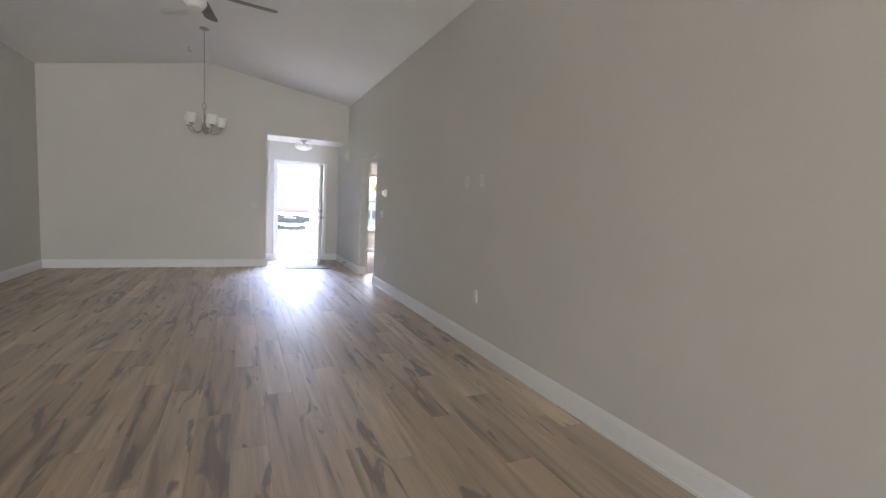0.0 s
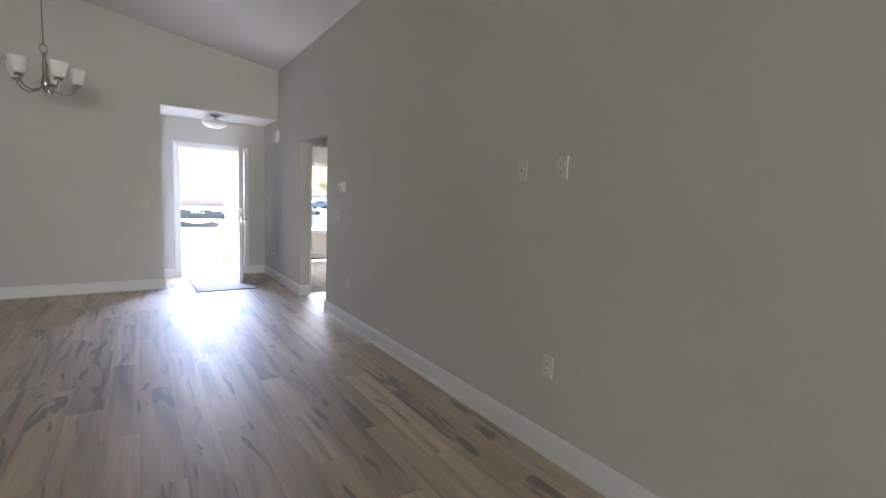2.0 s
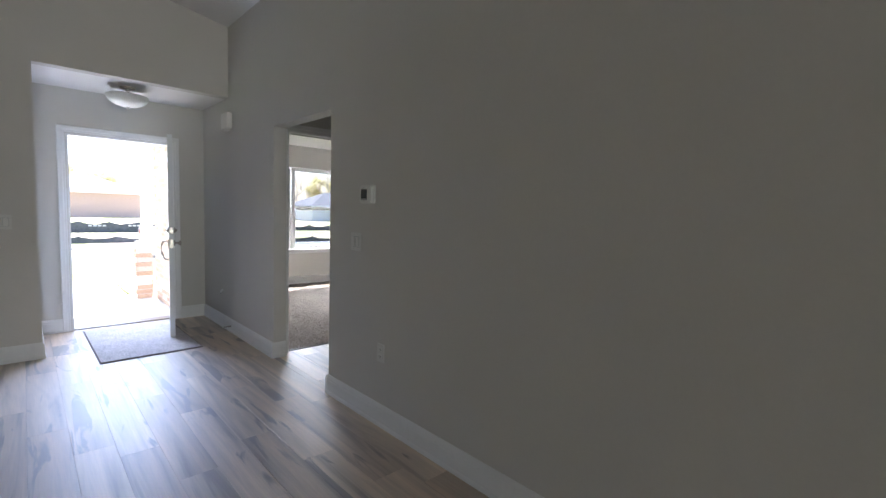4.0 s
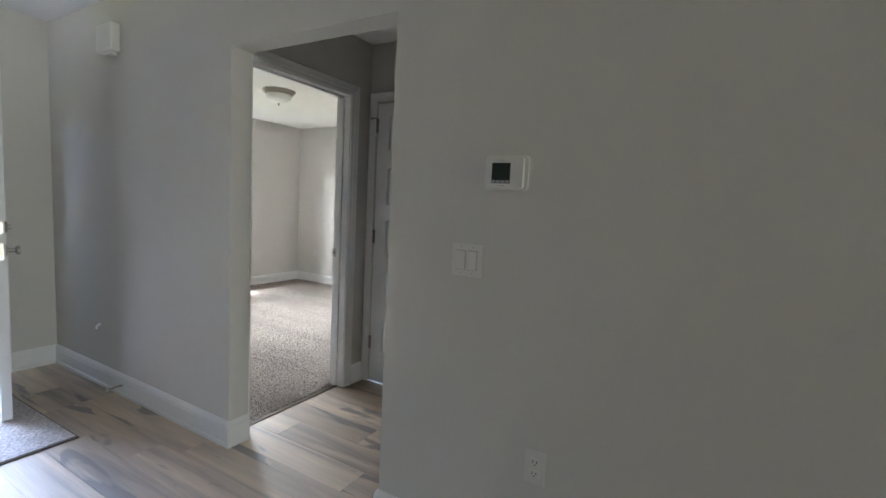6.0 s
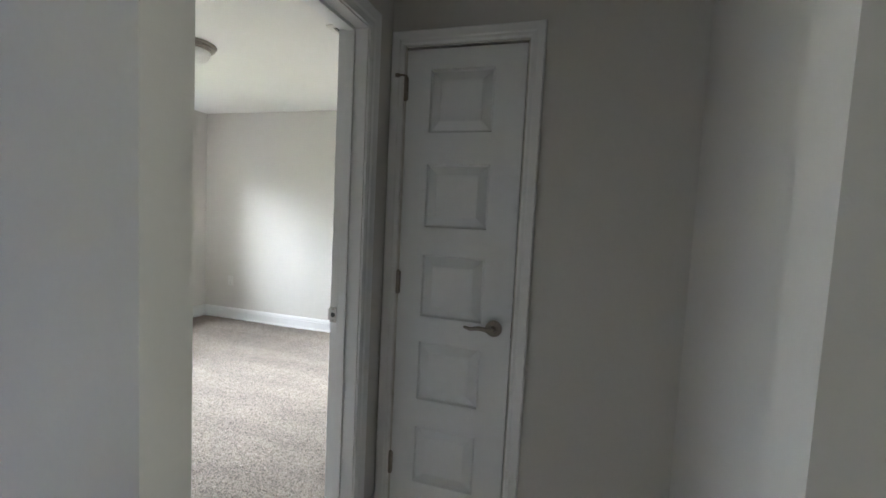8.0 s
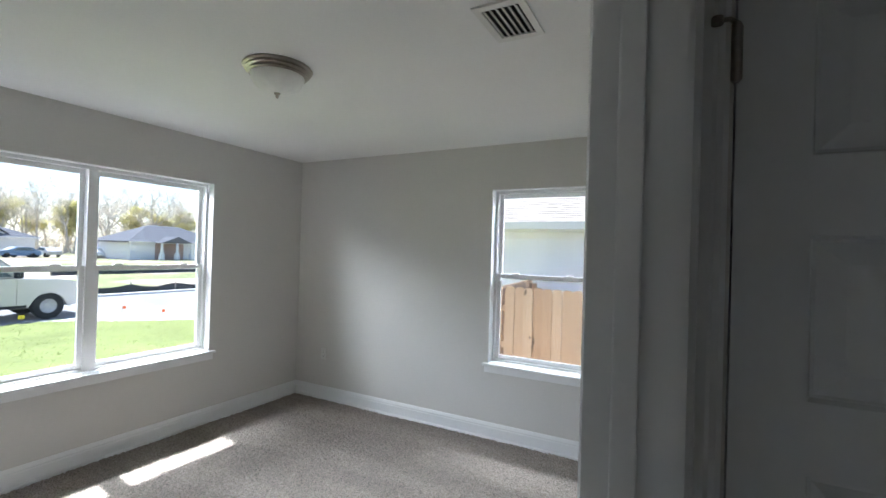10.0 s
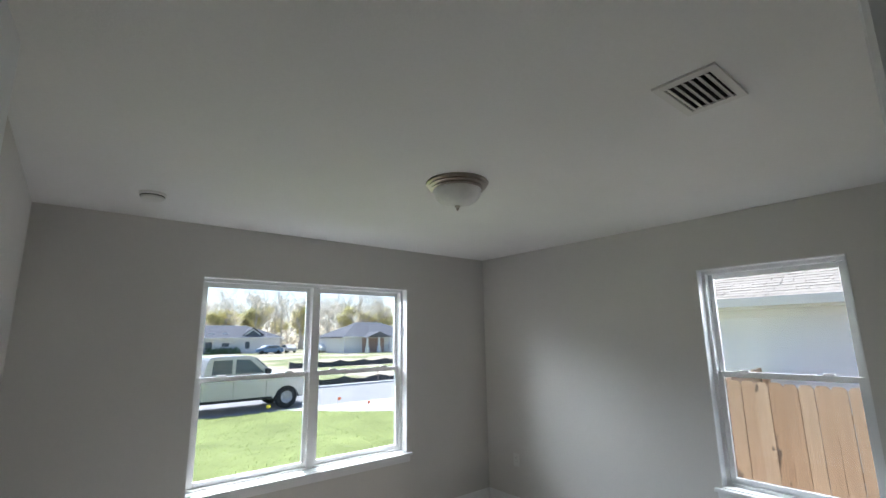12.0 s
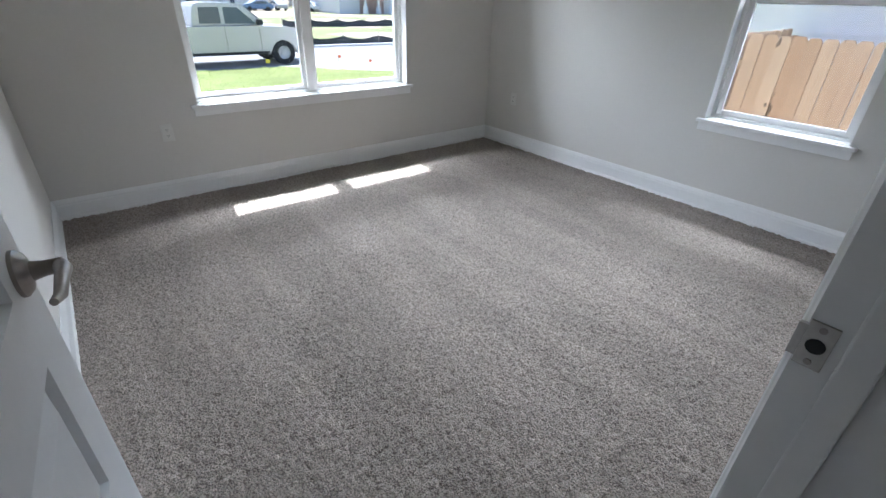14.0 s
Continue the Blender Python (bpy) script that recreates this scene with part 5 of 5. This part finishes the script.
def fence(x, y, turn, n, label):
    f = thing("wooden_fence", label, "fence", pose(x, y, FTOP - 1.83, 0, 0, turn), "cedar fences")
    for k in range(n):
        p = new("picket", picket)
        p.parent = f
        p.location = (random.uniform(-0.004, 0.004), 0.1415 * k, random.uniform(-0.012, 0.012))
        p.rotation_euler = (random.uniform(-0.008, 0.008), 0, 0)
    for z in (0.3, 0.95, 1.5):
        part("rail", boxes((0.02, 0.058, 0, 0.1415 * n, z - 0.045, z + 0.045)), PICKET, f)
    for k in range(0, n, 16):
        part("post", boxes((0.06, 0.15, 0.1415 * k, 0.1415 * k + 0.09, -0.05, 1.75)), PICKET, f)


fence(FXX, 0.4, 0, 21, "new cedar dog-ear picket fence beside the house")
fence(FXX + 0.02, 3.44, -83, 18, "cedar picket fence running to the neighbouring house")

NX, NZ = 9.3, -0.75
nb = thing("neighbour_house", "neighbouring house with white lap siding and tan shingles", "house", pose(NX, -6, NZ))
part("wall", boxes((0.03, 6, 0, 16, 0, 3.0)), SIDING, nb)
for k in range(18):
    b = bmesh.new()
    prism(b, [(0.03, 0, 0.16 * k), (-0.02, 0, 0.16 * k), (0.014, 0, 0.16 * k + 0.165), (0.03, 0, 0.16 * k + 0.165)], (0, 16, 0))
    part("siding_board", b, SIDING, nb)
part("soffit", boxes((-0.46, 0.1, -0.4, 16.4, 2.76, 2.79)), FARWHITE, nb)
part("frieze", boxes((-0.03, 0.0, 0, 16, 2.62, 2.76)), SIDING, nb)
gut = bmesh.new()
prism(gut, [(-0.46, -0.4, 2.77), (-0.55, -0.4, 2.79), (-0.575, -0.4, 2.9), (-0.58, -0.4, 2.93), (-0.46, -0.4, 2.93)], (0, 16.8, 0))
part("gutter", gut, FARWHITE, nb, "white metal gutter")
slope = math.atan2(5, 12)
part("roof_deck", prism(bmesh.new(), [(-0.5, -0.4, 2.90), (6, -0.4, 2.90 + 6.5 * math.tan(slope)), (6, -0.4, 2.8 + 6.5 * math.tan(slope)), (-0.5, -0.4, 2.82)], (0, 16.8, 0)), SHINGLE, nb)
tabs = bmesh.new()
for r in range(13):
    y = -0.4 + random.uniform(-0.3, 0)
    while y < 16.3:
        w = random.choice((0.16, 0.22, 0.30, 0.34))
        d0 = 0.14 * r
        lift = random.choice((0.004, 0.010))
        xa, za = -0.52 + d0 * math.cos(slope), 2.91 + d0 * math.sin(slope)
        if 5 < y < 13:
            prism(tabs, [(xa, y, za), (xa, y, za + lift + 0.006), (xa + 0.16, y, za + 0.16 * math.tan(slope) + 0.004), (xa + 0.16, y, za + 0.16 * math.tan(slope))], (0, w - 0.012, 0))
        y += w
part("shingle_tabs", tabs, SHINGLE, nb)

# ---- bricks of the porch wall and pier ----
BXF = -0.2
bwall = structure("brick_veneer", boxes((BXF + 0.006, -0.1, DY + 0.15, BY1 + 0.22, -0.15, 2.45)), MORTAR, "tan brick porch wall with pale mortar", "wall")
bk = bmesh.new()
box(bk, 0, 0.012, -0.0965, 0.0965, -0.0285, 0.0285, 0.003)
brick_mesh = mesh_of("brick", bk, BRICK)
bk = bmesh.new()
box(bk, 0, 0.012, -0.046, 0.046, -0.0285, 0.0285, 0.003)
half_mesh = mesh_of("brick", bk, BRICK)


def lay(parent, mesh, m):
    b = new("brick", mesh)
    b.parent = parent
    b.matrix_basis = m
    return b


for r in range(36):
    z = -0.01 + 0.0675 * r
    y = DY + 0.25 + (0.1015 if r % 2 else 0)
    while y < BY1 + 0.15:
        lay(bwall, brick_mesh, pose(BXF + random.uniform(-0.0015, 0.0015), y, z))
        y += 0.203
for r in range(11):
    z = 0.035 + 0.0675 * r
    for turn in (0, 90, 180, 270):
        lay(pier, brick_mesh, pose(0, 0, z, 0, 0, turn) @ pose(-0.111, 0.007 if r % 2 else -0.007, 0))

# ---- floor planks, laid along the length of the room ----
floor = thing("floor", "oak-look vinyl plank floor with knots and grey-brown streaks", "floor", kind="structure")
PW, PL = 0.182, 1.22


def plank_mesh(w, length):
    b = bmesh.new()
    g = 0.0003
    top = [(g * 2, g * 2, 0), (w - g * 2, g * 2, 0), (w - g * 2, length - g * 2, 0), (g * 2, length - g * 2, 0)]
    low = [(g, g, -0.0014), (w - g, g, -0.0014), (w - g, length - g, -0.0014), (g, length - g, -0.0014)]
    base = [(x, y, -0.006) for x, y, _ in low]
    loops = [[b.verts.new(p) for p in ring] for ring in (top, low, base)]
    b.faces.new(loops[0])
    for s, t in zip(loops, loops[1:]):
        for k in range(4):
            b.faces.new((s[k], t[k], t[(k + 1) % 4], s[(k + 1) % 4]))
    return mesh_of("plank", b, PLANK)


cache = {}


def plank(x, y, w, length):
    key = (round(w, 4), round(length, 3))
    if key not in cache:
        cache[key] = plank_mesh(*key)
    p = new("plank", cache[key])
    p.parent = floor
    p.location = (x, y, 0)


def lay_area(x0, x1, y0, y1, phase):
    col = 0
    x = x1
    while x > x0 + 0.01:
        w = min(PW, x - x0)
        y = y0 - [0, 0.43, 0.86, 0.22, 0.65, 1.05][(col * 5 + phase) % 6]
        while y < y1 - 0.01:
            a, b = max(y, y0), min(y + PL, y1)
            if b - a > 0.01:
                plank(x - w, a, w, b - a)
            y += PL
        x -= w
        col += 1


lay_area(WX, 0, -7.4, FY, 0)
lay_area(-1.525, 0, FY, DY + 0.01, 3)
lay_area(0, VX, VY0, 1.10, 1)
structure("floor_rear", boxes((WX, 0, BACK, -7.4, -0.006, 0.0)), PLANK, "oak-look vinyl floor near the rear wall", "floor")
